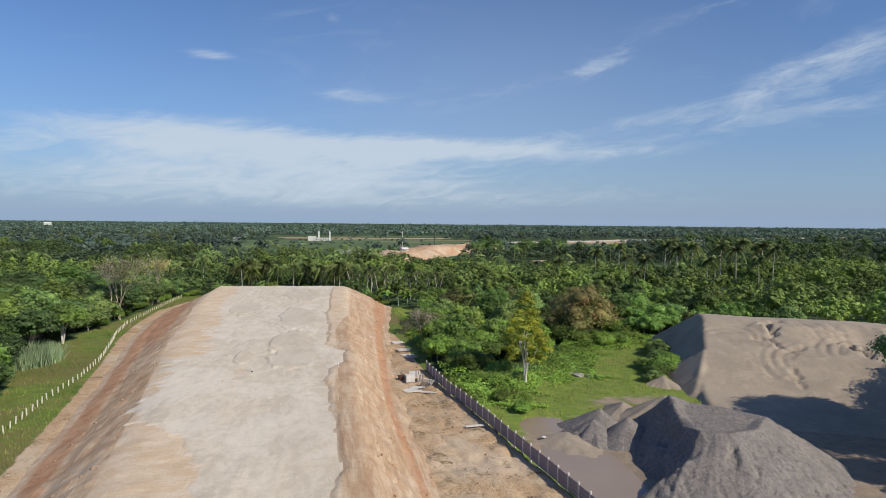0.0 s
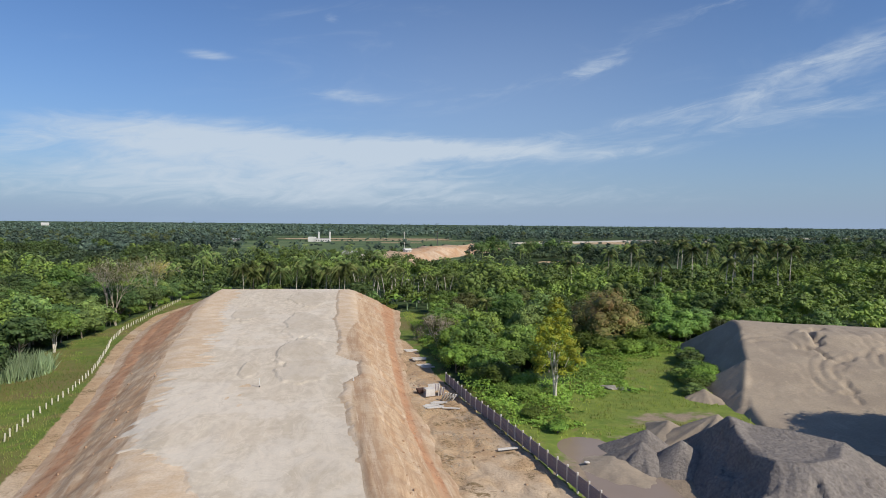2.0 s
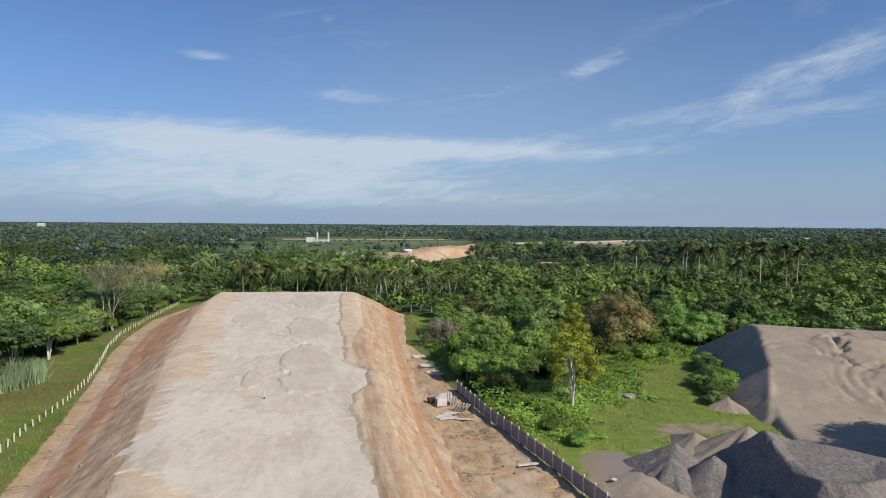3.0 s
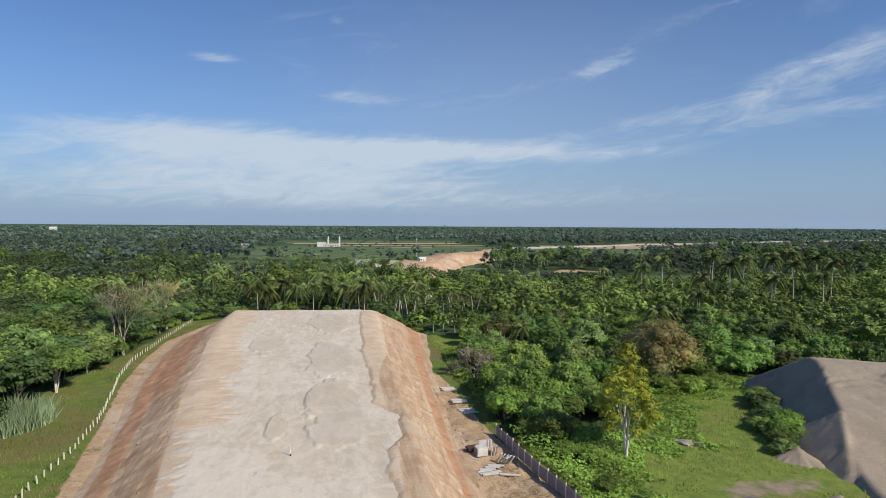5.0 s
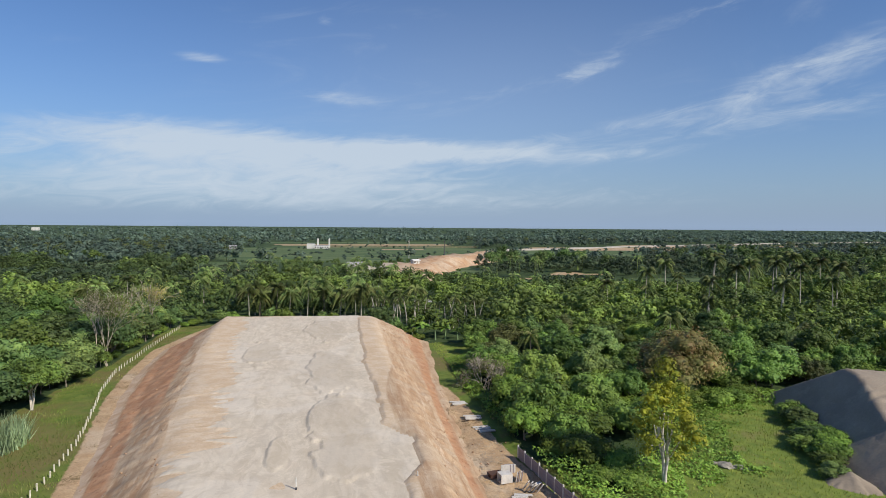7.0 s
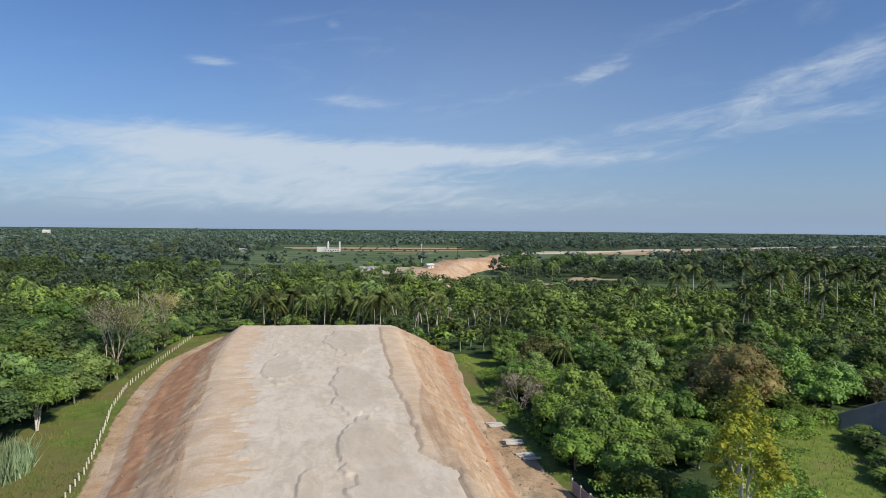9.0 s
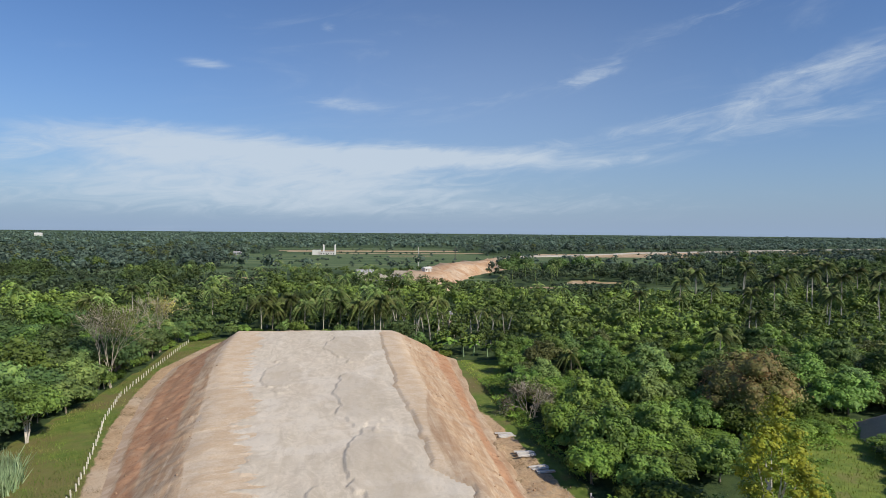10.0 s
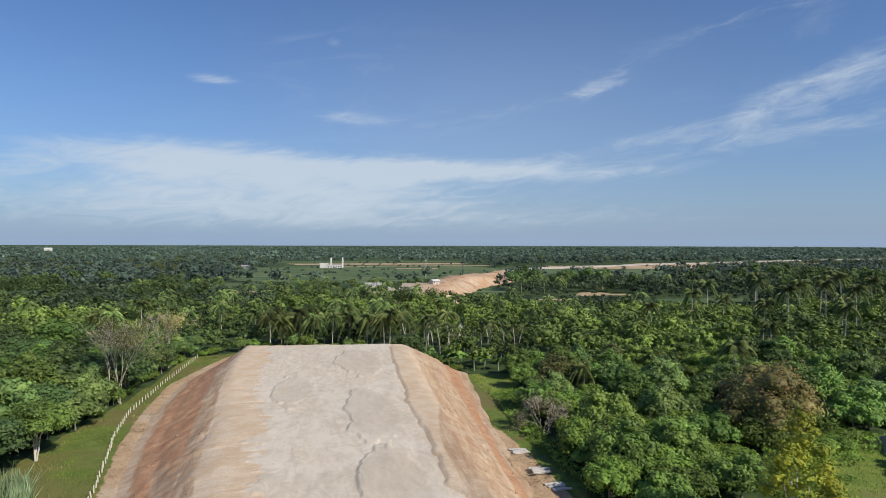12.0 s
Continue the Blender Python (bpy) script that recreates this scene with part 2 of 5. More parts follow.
def ground_material():
    m, nt, b = material("ground_soil_and_grass", 0.95)
    p = place(nt)
    big, mid, grain = noise_fac(nt, p, 0.06, 5, 0.6), noise_fac(nt, p, 0.5, 5, 0.65), noise_fac(nt, p, 4.0, 4, 0.7)
    grass = blend(nt, span(nt, mid, 0.35, 0.65), (0.095, 0.15, 0.022), (0.155, 0.20, 0.035))
    grass = blend(nt, span(nt, big, 0.42, 0.6), grass, (0.17, 0.15, 0.05))
    grass = blend(nt, span(nt, noise_fac(nt, p, 0.18, 5, 0.65), 0.54, 0.66, 0.0, 0.7), grass, (0.17, 0.125, 0.055))
    floor_ = blend(nt, span(nt, mid, 0.4, 0.6), (0.030, 0.060, 0.018), (0.055, 0.090, 0.026))
    earth = blend(nt, span(nt, mid, 0.35, 0.62), (0.52, 0.37, 0.225), (0.44, 0.295, 0.17))
    earth = blend(nt, span(nt, noise_fac(nt, p, 1.3, 5, 0.7, 0.8), 0.56, 0.7), earth, (0.30, 0.20, 0.115))
    earth = blend(nt, span(nt, big, 0.5, 0.62), earth, (0.528, 0.405, 0.282))
    straw = calc(nt, "MULTIPLY", span(nt, noise_fac(nt, place(nt, (2.2, 0.9, 1)), 1.6, 6, 0.75, 1.5), 0.5, 0.62), span(nt, noise_fac(nt, p, 0.16, 3), 0.52, 0.6))
    earth = blend(nt, straw, earth, (0.20, 0.145, 0.07))
    litter = calc(nt, "MULTIPLY", span(nt, noise_fac(nt, p, 0.2, 6, 0.7, 1.0), 0.53, 0.6), span(nt, noise_fac(nt, place(nt, (1.0, 2.2, 1), 35), 1.1, 7, 0.75, 1.2), 0.44, 0.56))
    earth = blend(nt, calc(nt, "MULTIPLY", litter, 0.85), earth, (0.17, 0.115, 0.05))
    earth = blend(nt, calc(nt, "MULTIPLY", span(nt, noise_fac(nt, place(nt, (1.0, 2.4, 1)), 2.6, 6, 0.75, 1.5), 0.58, 0.68), 0.4), earth, (0.581, 0.484, 0.334))
    mud = blend(nt, span(nt, mid, 0.35, 0.65), (0.238, 0.185, 0.136), (0.317, 0.246, 0.176))

    def edge(name):
        return span(nt, calc(nt, "ADD", attr(nt, name), calc(nt, "MULTIPLY", calc(nt, "SUBTRACT", mid, 0.5), 0.9)), 0.38, 0.62)

    lush = blend(nt, span(nt, mid, 0.35, 0.65), (0.125, 0.195, 0.028), (0.205, 0.27, 0.042))
    lush = blend(nt, span(nt, noise_fac(nt, p, 0.14, 5, 0.65, 0.6), 0.54, 0.64, 0.0, 0.55), lush, (0.24, 0.195, 0.08))
    grass = blend(nt, calc(nt, "MULTIPLY", edge("lush"), 0.8), grass, lush)
    rows = noise_fac(nt, place(nt, (0.008, 0.12, 1.0)), 1.0, 4, 0.6)
    crop = blend(nt, span(nt, rows, 0.42, 0.58), (0.05, 0.098, 0.034), (0.135, 0.175, 0.07))
    grass = blend(nt, edge("crop"), grass, crop)
    col = blend(nt, edge("grass"), floor_, grass)
    col = blend(nt, edge("mud"), col, mud)
    col = blend(nt, edge("earth"), col, earth)
    col = blend(nt, span(nt, grain, 0.35, 0.65, 0.0, 0.2), col, (0.044, 0.040, 0.018))
    nt.links.new(col, b.inputs["Base Color"])
    relief(nt, b, calc(nt, "ADD", mid, calc(nt, "MULTIPLY", grain, 0.25)), 0.6, 0.35)
    return m


def soil_material():
    """Embankment: pale compacted fill, tan shoulders, red lower slopes."""
    m, nt, b = material("embankment_soil", 0.95)
    p = place(nt)
    along = place(nt, (1.2, 0.12, 1.0))
    down = place(nt, (0.086, 0.774, 0.086))
    mid, grain = noise_fac(nt, p, 0.35, 5, 0.65), noise_fac(nt, p, 3.5, 4, 0.7)
    streak = noise_fac(nt, along, 0.9, 5, 0.65, 0.3)
    rill = noise_fac(nt, down, 1.0, 4, 0.6, 0.5)
    pale = blend(nt, span(nt, mid, 0.38, 0.62), (0.62, 0.495, 0.36), (0.56, 0.415, 0.275))
    pale = blend(nt, span(nt, noise_fac(nt, place(nt, (0.35, 1.6, 1.0)), 0.9, 6, 0.7, 0.8), 0.52, 0.66, 0.0, 0.6), pale, (0.66, 0.55, 0.42))
    tan = blend(nt, span(nt, streak, 0.38, 0.58), (0.42, 0.27, 0.16), (0.51, 0.37, 0.24))
    tan = blend(nt, span(nt, noise_fac(nt, p, 0.12, 5, 0.65, 0.6), 0.5, 0.62, 0.0, 0.7), tan, (0.542, 0.430, 0.310))
    red = blend(nt, span(nt, mid, 0.35, 0.65), (0.40, 0.205, 0.11), (0.47, 0.275, 0.16))

    def edge(name, k=0.8):
        return span(nt, calc(nt, "ADD", attr(nt, name), calc(nt, "MULTIPLY", calc(nt, "SUBTRACT", streak, 0.5), k)), 0.35, 0.65)

    tan = blend(nt, span(nt, noise_fac(nt, place(nt, (1.6, 0.07, 1.6)), 0.7, 6, 0.7, 0.6), 0.53, 0.63, 0.0, 0.7), tan, (0.60, 0.475, 0.35))
    # washed-out runs that slant down the slopes
    runs = noise_fac(nt, place(nt, (0.9, 0.13, 0.5), -10), 1.0, 7, 0.7, 0.6)
    crumbs = noise_fac(nt, p, 1.6, 6, 0.75, 0.4)
    tan = blend(nt, span(nt, runs, 0.50, 0.60, 0.0, 0.45), tan, (0.30, 0.175, 0.095))
    tan = blend(nt, span(nt, runs, 0.46, 0.38, 0.0, 0.6), tan, (0.52, 0.40, 0.28))
    tan = blend(nt, span(nt, crumbs, 0.56, 0.64, 0.0, 0.4), tan, (0.28, 0.16, 0.09))
    red = blend(nt, span(nt, crumbs, 0.54, 0.62, 0.0, 0.7), red, (0.24, 0.105, 0.055))
    red = blend(nt, span(nt, runs, 0.54, 0.62, 0.0, 0.5), red, (0.47, 0.33, 0.22))
    col = blend(nt, edge("slope"), pale, tan)
    col = blend(nt, edge("brown", 1.0), col, (0.40, 0.255, 0.155))
    toe = blend(nt, span(nt, mid, 0.4, 0.6), (0.60, 0.46, 0.335), (0.50, 0.355, 0.235))
    col = blend(nt, edge("toe", 1.0), col, toe)
    col = blend(nt, edge("red", 1.2), col, red)
    col = blend(nt, span(nt, calc(nt, "MULTIPLY", rill, attr(nt, "slope")), 0.42, 0.6, 0.0, 0.2), col, (0.310, 0.189, 0.112))
    col = blend(nt, span(nt, grain, 0.35, 0.7, 0.0, 0.22), col, (0.258, 0.172, 0.103))
    nt.links.new(col, b.inputs["Base Color"])
    relief(nt, b, calc(nt, "ADD", calc(nt, "ADD", mid, calc(nt, "MULTIPLY", grain, 0.4)), calc(nt, "MULTIPLY", streak, 0.5)), 0.35, 0.25)
    return m


def sand_material():
    m, nt, b = material("pale_sand_fill", 0.95)
    p = place(nt)
    along = place(nt, (1.0, 0.22, 1.0))
    mid, grain = noise_fac(nt, p, 0.16, 6, 0.62, 0.8), noise_fac(nt, p, 3.0, 4, 0.7)
    streak = noise_fac(nt, along, 0.5, 7, 0.62, 0.9)
    scuff = noise_fac(nt, place(nt, (0.8, 1.2, 1.0)), 0.8, 6, 0.7, 1.2)
    col = blend(nt, span(nt, streak, 0.35, 0.65), (0.505, 0.43, 0.33), (0.61, 0.53, 0.42))
    col = blend(nt, span(nt, mid, 0.48, 0.60, 0.0, 0.6), col, (0.58, 0.49, 0.38))
    col = blend(nt, span(nt, noise_fac(nt, p, 0.09, 5, 0.6, 0.5), 0.5, 0.58, 0.0, 0.6), col, (0.64, 0.57, 0.475))
    col = blend(nt, span(nt, calc(nt, "ADD", attr(nt, "rim"), calc(nt, "MULTIPLY", calc(nt, "SUBTRACT", streak, 0.5), 1.2)), 0.3, 0.6), col, (0.62, 0.485, 0.345))
    swirl = noise_fac(nt, place(nt, (0.55, 0.3, 1.0)), 0.6, 8, 0.68, 2.5)
    col = blend(nt, span(nt, swirl, 0.53, 0.57, 0.0, 0.5), col, (0.66, 0.57, 0.455))
    col = blend(nt, span(nt, swirl, 0.46, 0.41, 0.0, 0.3), col, (0.44, 0.365, 0.28))
    col = blend(nt, attr(nt, "damp"), col, (0.420, 0.355, 0.272))
    col = blend(nt, span(nt, scuff, 0.60, 0.74, 0.0, 0.35), col, (0.386, 0.302, 0.214))
    col = blend(nt, span(nt, grain, 0.35, 0.7, 0.0, 0.12), col, (0.336, 0.286, 0.227))
    nt.links.new(col, b.inputs["Base Color"])
    relief(nt, b, calc(nt, "ADD", calc(nt, "MULTIPLY", grain, 0.3), calc(nt, "ADD", streak, scuff)), 0.25, 0.15)
    return m


def water_material():
    m, nt, b = material("muddy_water", 0.2)
    p = place(nt)
    col = blend(nt, noise_fac(nt, p, 0.2, 4), (0.24, 0.18, 0.13), (0.30, 0.23, 0.17))
    nt.links.new(col, b.inputs["Base Color"])
    b.inputs["Specular IOR Level"].default_value = 0.5
    relief(nt, b, noise_fac(nt, p, 2.5, 3), 0.05, 0.05)
    return m


M_GROUND, M_SOIL, M_SAND, M_WATER = ground_material(), soil_material(), sand_material(), water_material()


# ---- mesh tools ----
def mesh_of(name, verts, quads=None, tris=None, mat=None, smooth=False, attrs=None):
    me = bpy.data.meshes.new(name)
    verts = np.asarray(verts, np.float32).reshape(-1, 3)
    quads = np.zeros((0, 4), np.int32) if quads is None else np.asarray(quads, np.int32).reshape(-1, 4)
    tris = np.zeros((0, 3), np.int32) if tris is None else np.asarray(tris, np.int32).reshape(-1, 3)
    me.vertices.add(len(verts))
    me.vertices.foreach_set("co", verts.ravel())
    me.loops.add(quads.size + tris.size)
    me.loops.foreach_set("vertex_index", np.concatenate((quads.ravel(), tris.ravel())))
    me.polygons.add(len(quads) + len(tris))
    starts = np.concatenate((np.arange(len(quads)) * 4, quads.size + np.arange(len(tris)) * 3))
    me.polygons.foreach_set("loop_start", starts.astype(np.int32))
    if smooth:
        me.polygons.foreach_set("use_smooth", np.ones(len(starts), bool))
    for key, value in (attrs or {}).items():
        a = me.attributes.new(key, "FLOAT", "POINT")
        a.data.foreach_set("value", np.asarray(value, np.float32).ravel())
    me.update(calc_edges=True)
    me.validate()
    if mat:
        me.materials.append(mat)
    return me


def child(name, me, parent, label=""):
    ob = new(name, me)
    ob.parent = parent
    return tagged(ob, label) if label else ob


def part(name, bm, mat, parent=None, label=""):
    me = bpy.data.meshes.new(name)
    bm.to_mesh(me)
    bm.free()
    me.materials.append(mat)
    ob = new(name, me)
    if parent:
        ob.parent = parent
    if label:
        ob["label"] = label
    return ob


def box_bm(sx, sy, sz, at=(0, 0, 0), bevel=0.0, bm=None, turn=0.0):
    bm = bm or bmesh.new()
    m = Matrix.Translation(at) @ pose(0, 0, 0, 0, 0, turn) @ Matrix.Diagonal((sx, sy, sz, 1))
    made = bmesh.ops.create_cube(bm, size=1, matrix=m)["verts"]
    if bevel:
        edges = list({e for v in made for e in v.link_edges})
        bmesh.ops.bevel(bm, geom=edges, offset=bevel, segments=1, affect="EDGES")
    return bm


def hashed(ix, iy, seed):
    h = (ix.astype(np.int64) * 374761393 + iy.astype(np.int64) * 668265263 + seed * 1442695041) & 0x7FFFFFFF
    h = ((h ^ (h >> 13)) * 1274126177) & 0x7FFFFFFF
    return ((h ^ (h >> 16)) & 0xFFFF) / 65535.0


def vnoise(x, y, seed=0):
    x, y = np.asarray(x, float), np.asarray(y, float)
    ix, iy = np.floor(x), np.floor(y)
    fx, fy = x - ix, y - iy
    fx, fy = fx * fx * (3 - 2 * fx), fy * fy * (3 - 2 * fy)
    a, b_ = hashed(ix, iy, seed), hashed(ix + 1, iy, seed)
    c, d = hashed(ix, iy + 1, seed), hashed(ix + 1, iy + 1, seed)
    return (a * (1 - fx) + b_ * fx) * (1 - fy) + (c * (1 - fx) + d * fx) * fy


def fbm(x, y, seed=0, octaves=4):
    total, amp, norm = 0.0, 1.0, 0.0
    for k in range(octaves):
        total = total + amp * vnoise(x * 2 ** k, y * 2 ** k, seed + k * 17)
        norm += amp
        amp *= 0.5
    return total / norm - 0.5


def smooth01(v, lo, hi):
    k = np.clip((v - lo) / (hi - lo), 0, 1)
    return k * k * (3 - 2 * k)


def soft_min(a, b_, k=0.6):
    h = np.clip(0.5 + 0.5 * (b_ - a) / k, 0, 1)
    return b_ * (1 - h) + a * h - k * h * (1 - h)


def sheet(name, xs, ys, height, mat, attrs=None, keep=None):
    """A height field over the lines xs and ys; height and each of attrs are functions of two arrays; keep drops faces."""
    gx, gy = np.meshgrid(xs, ys)
    gz = height(gx, gy)
    n, k = len(xs), len(ys)
    i = np.arange(n * k).reshape(k, n)
    q = np.stack((i[:-1, :-1], i[:-1, 1:], i[1:, 1:], i[1:, :-1]), -1).reshape(-1, 4)
    v = np.stack((gx, gy, gz), -1).reshape(-1, 3)
    vals = {key: f(gx, gy).ravel() for key, f in (attrs or {}).items()}
    if keep is not None:
        ok = keep(gx, gy, gz).ravel()
        q = q[ok[q].any(1)]
        used = np.unique(q)
        remap = np.full(len(v), -1)
        remap[used] = np.arange(len(used))
        v, q = v[used], remap[q]
        vals = {key: a[used] for key, a in vals.items()}
    return new(name, mesh_of(name, v, q, None, mat, True, vals))


def inside(x, y, poly):
    x, y = np.asarray(x, float), np.asarray(y, float)
    res = np.zeros(x.shape, bool)
    for (x0, y0), (x1, y1) in zip(poly, poly[1:] + poly[:1]):
        if y0 != y1:
            res ^= ((y0 > y) != (y1 > y)) & (x < (x1 - x0) * (y - y0) / (y1 - y0) + x0)
    return res


# ---- plan ----
TOP = 4.3
STATIONS = [-80, 36, 52, 70, 88, 107, 130, 150, 172, 190, 205]
TOE_L = [-18, -19.5, -22, -24.5, -27, -30.0, -34.5, -36.5, -37, -33, -29]
CREST_L = [-10, -10, -12, -14.3, -17.2, -20.0, -22.0, -24.0, -25.5, -25.2, -25]
CREST_R = [11.8, 11.4, 11.2, 11.2, 12.0, 12.2, 12.4, 13.0, 13.6, 14.2, 14.5]
TOE_R = [19, 18.6, 18.3, 18.0, 18.6, 20.2, 22.4, 25.0, 27.5, 28, 28]
FENCE = [(-30, 48), (-30.4, 60), (-31, 70.5), (-32.2, 85), (-32.0, 96), (-33.2, 109), (-36.8, 127), (-38.6, 134.5), (-40.8, 149.5), (-40.6, 172), (-39.6, 202)]
WALL = [(25.1, 93), (26.2, 80.5), (28.0, 68.7), (29.7, 55.1), (31.0, 44.1), (33.0, 26), (35, 4)]
CLEAR = [(-34, -80), (-37, 70), (-40, 90), (-47, 110), (-48.5, 126), (-45, 150), (-43, 172), (-42, 203), (-30, 208), (-25, 211), (0, 207), (13, 198), (22, 180),
         (26, 170), (38, 169), (35, 145), (29, 125), (27.5, 100), (26, 94), (30, 90), (33, 79), (38, 87), (45, 90), (58, 110), (78, 114), (135, 112), (135, 60), (76, 62), (72, 52), (70, 30), (60, -80)]


def station(y, values):
    return np.interp(y, STATIONS, values)


def base_height(x, y):
    wob = fbm(y * 0.11, x * 0 + 3, 5) * 2.2
    rill = fbm(y * 0.9, x * 0.08, 9, 3)
    tl, cl, cr, tr = (station(y, v) for v in (TOE_L, CREST_L, CREST_R, TOE_R))
    left = (x - (tl + wob * 0.5)) / (cl - tl)
    right = ((tr + wob * 0.4) - x) / (tr - cr)
    side = np.minimum(left, right)
    # a slightly hollow slope that rounds over into the crest
    f = np.maximum(soft_min(side, 1.0, np.where(left < right, 0.28 - 0.22 * smooth01(y, 110, 160), 0.12)), -0.6)
    crest = TOP + 0.75 * smooth01(y, 135, 180)
    z = crest * np.where(f > 0, np.maximum(f, 0) ** np.where(left < right, 1.08, 1.15), f)
    end_y = np.where(x < 14, 189.5 - (x + 25) * 0.085, 186 - (x - 14) * 1.58)
    over = y - end_y - fbm(x * 0.3, y * 0.0, 4) * 1.0
    z = np.minimum(z, crest + 0.04 - np.maximum(over, 0) * 0.7)
    slope = smooth01(1 - side, 0.0, 0.12) * smooth01(side, 0.0, 0.3)
    z = z + slope * (rill * 0.2 + fbm(x * 0.5, y * 0.3, 12) * 0.3 + fbm(x * 1.3, y * 0.25, 14, 3) * 0.16)
    gully = np.abs(fbm(y * 0.34 + x * 0.30, x * 0.07, 16, 4))
    lump = fbm(x * 0.8, y * 0.7, 18, 3)
    z = z + slope * np.where(left < right, lump * 0.36, lump * 0.4 - smooth01(gully, 0.07, 0.0) * 0.34)
    z = z + (1 - slope) * fbm(x * 0.16, y * 0.1, 2) * 0.26
    ditch = np.exp(-((x - (tr - 1.6)) / 0.9) ** 2) + 0.6 * np.exp(-((x - (tl + 4.2)) / 0.8) ** 2)
    return z - ditch * 0.25


def sand_edge(y):
    return np.interp(y, [-80, 37, 43, 52, 61, 74, 79, 83, 88, 91.5, 94, 97, 102, 122, 130, 148, 174, 188], [8, 8, 8.8, 8.8, 8.1, 7.7, 8.0, 10.2, 10.2, 10.9, 9.3, 7.8, 8.0, 8.2, 8.0, 9.0, 9.4, 10.2])


def sand_left(y):
    return np.interp(y, [-80, 36, 42, 50, 55, 60, 69, 72, 79, 88, 93, 100, 115, 133, 150, 166, 175, 190], [-2, -2.5, -3.3, -6, -9.5, -12.3, -14.4, -12.4, -14, -15.5, -12, -13.5, -16.4, -17.6, -18.4, -19, -20.5, -20.5])


def bank_height(x, y):
    hi = sand_edge(y) + fbm(x * 0.2, y * 0.25, 51, 4) * 1.6
    ripple = fbm(x * 0.12 + y * 0.1, y * 1.0, 53, 3) * 0.22 * smooth01(x - station(y, CREST_L), -1, 1.5) * smooth01(x - sand_left(y), 1.0, -1.5)
    return base_height(x, y) + ripple + 0.36 * smooth01(x - hi, -0.1, 0.15) * smooth01(station(y, TOE_R) - x, 4.5, 6.5) * smooth01(y, 186, 176)


def bank_side(x, y):
    tl, cl, cr, tr = (station(y, v) for v in (TOE_L, CREST_L, CREST_R, TOE_R))
    return (x - tl) / (cl - tl), (tr - x) / (tr - cr)


def slope_zone(x, y):
    l, r = bank_side(x, y)
    near = smooth01(y, 135, 105)
    return np.maximum(smooth01(l, 1.0, 0.84), smooth01(r, 1.1 + 0.4 * near, 0.75 + 0.45 * near))


def red_zone(x, y):
    l, r = bank_side(x, y)
    far = smooth01(y, 95, 130)
    band_l = np.exp(-((l - 0.24) / 0.14) ** 2) * (1 - far) + smooth01(l, 0.08, 0.22) * smooth01(l, 0.8, 0.6) * far * 0.85
    band_r = np.exp(-((r - 0.24) / 0.13) ** 2) * 0.9 + np.exp(-((r - 0.55) / 0.2) ** 2) * 0.35 * smooth01(y, 120, 160)
    return np.clip(np.maximum(band_l, band_r) + fbm(x * 0.25, y * 0.07, 31) * 0.55, 0, 1)


def brown_zone(x, y):
    """Darker tracked earth along the upper half of the fence side."""
    l, r = bank_side(x, y)
    return np.exp(-((l - 0.62) / 0.09) ** 2) * 0.12 * smooth01(y, 120, 90)


def ground_height(x, y):
    z = fbm(x * 0.05, y * 0.05, 21) * 0.5
    strip = smooth01(x, 16, 19) * smooth01(x, 33, 28) * smooth01(y, 130, 115)
    z = z * 0.5 + strip * (fbm(x * 0.5, y * 0.5, 41, 4) * 0.75 + smooth01(np.abs(fbm(x * 0.5 + y * 0.12, y * 0.10, 43, 3)), 0.06, 0.0) * -0.28)
    pond = np.exp(-(((x - 36.0) / 4.2) ** 2 + ((y - 50.0) / 12.0) ** 2)) + np.exp(-(((x - 36) / 3.0) ** 2 + ((y - 64) / 3.0) ** 2)) * 0.9
    pond = np.maximum(pond, np.exp(-(((x - 36.5) / 4.0) ** 2 + ((y - 28) / 20.0) ** 2)))
    z = z - pond * 0.75
    under = smooth01(np.minimum(x - station(y, TOE_L), station(y, TOE_R) - x), 0.5, 3.0) * smooth01(y, 185, 178)
    return z - under * 1.2


def zone_earth(x, y):
    r = smooth01(x, station(y, TOE_R) - 3, station(y, TOE_R) - 1) * smooth01(x, np.interp(y, [0, 44, 93, 110, 128, 140], [36, 31.5, 25.5, 25, 24.5, 20]), np.interp(y, [0, 44, 93, 110, 128, 140], [34.5, 30, 24, 23.5, 22.5, 18]))
    l = smooth01(x, station(y, TOE_L) - 3.2, station(y, TOE_L) - 1.2) * smooth01(x, -5, -10)
    return np.maximum(np.maximum(r * smooth01(y, 140, 122), l * smooth01(y, 206, 200)), zone_field(x, y, 1) * 0.75)


def zone_mud(x, y):
    a = np.exp(-(((x - 40) / 11.0) ** 2 + ((y - 54) / 12.0) ** 2)) * 1.15
    b_ = smooth01(x, 38, 44) * smooth01(y, 66, 60)
    c = np.exp(-(((x - 52) / 12.0) ** 2 + ((y - 71) / 3.2) ** 2)) * 0.64
    return np.clip(np.maximum(np.maximum(a, b_), c) * smooth01(x, 29, 31), 0, 1)


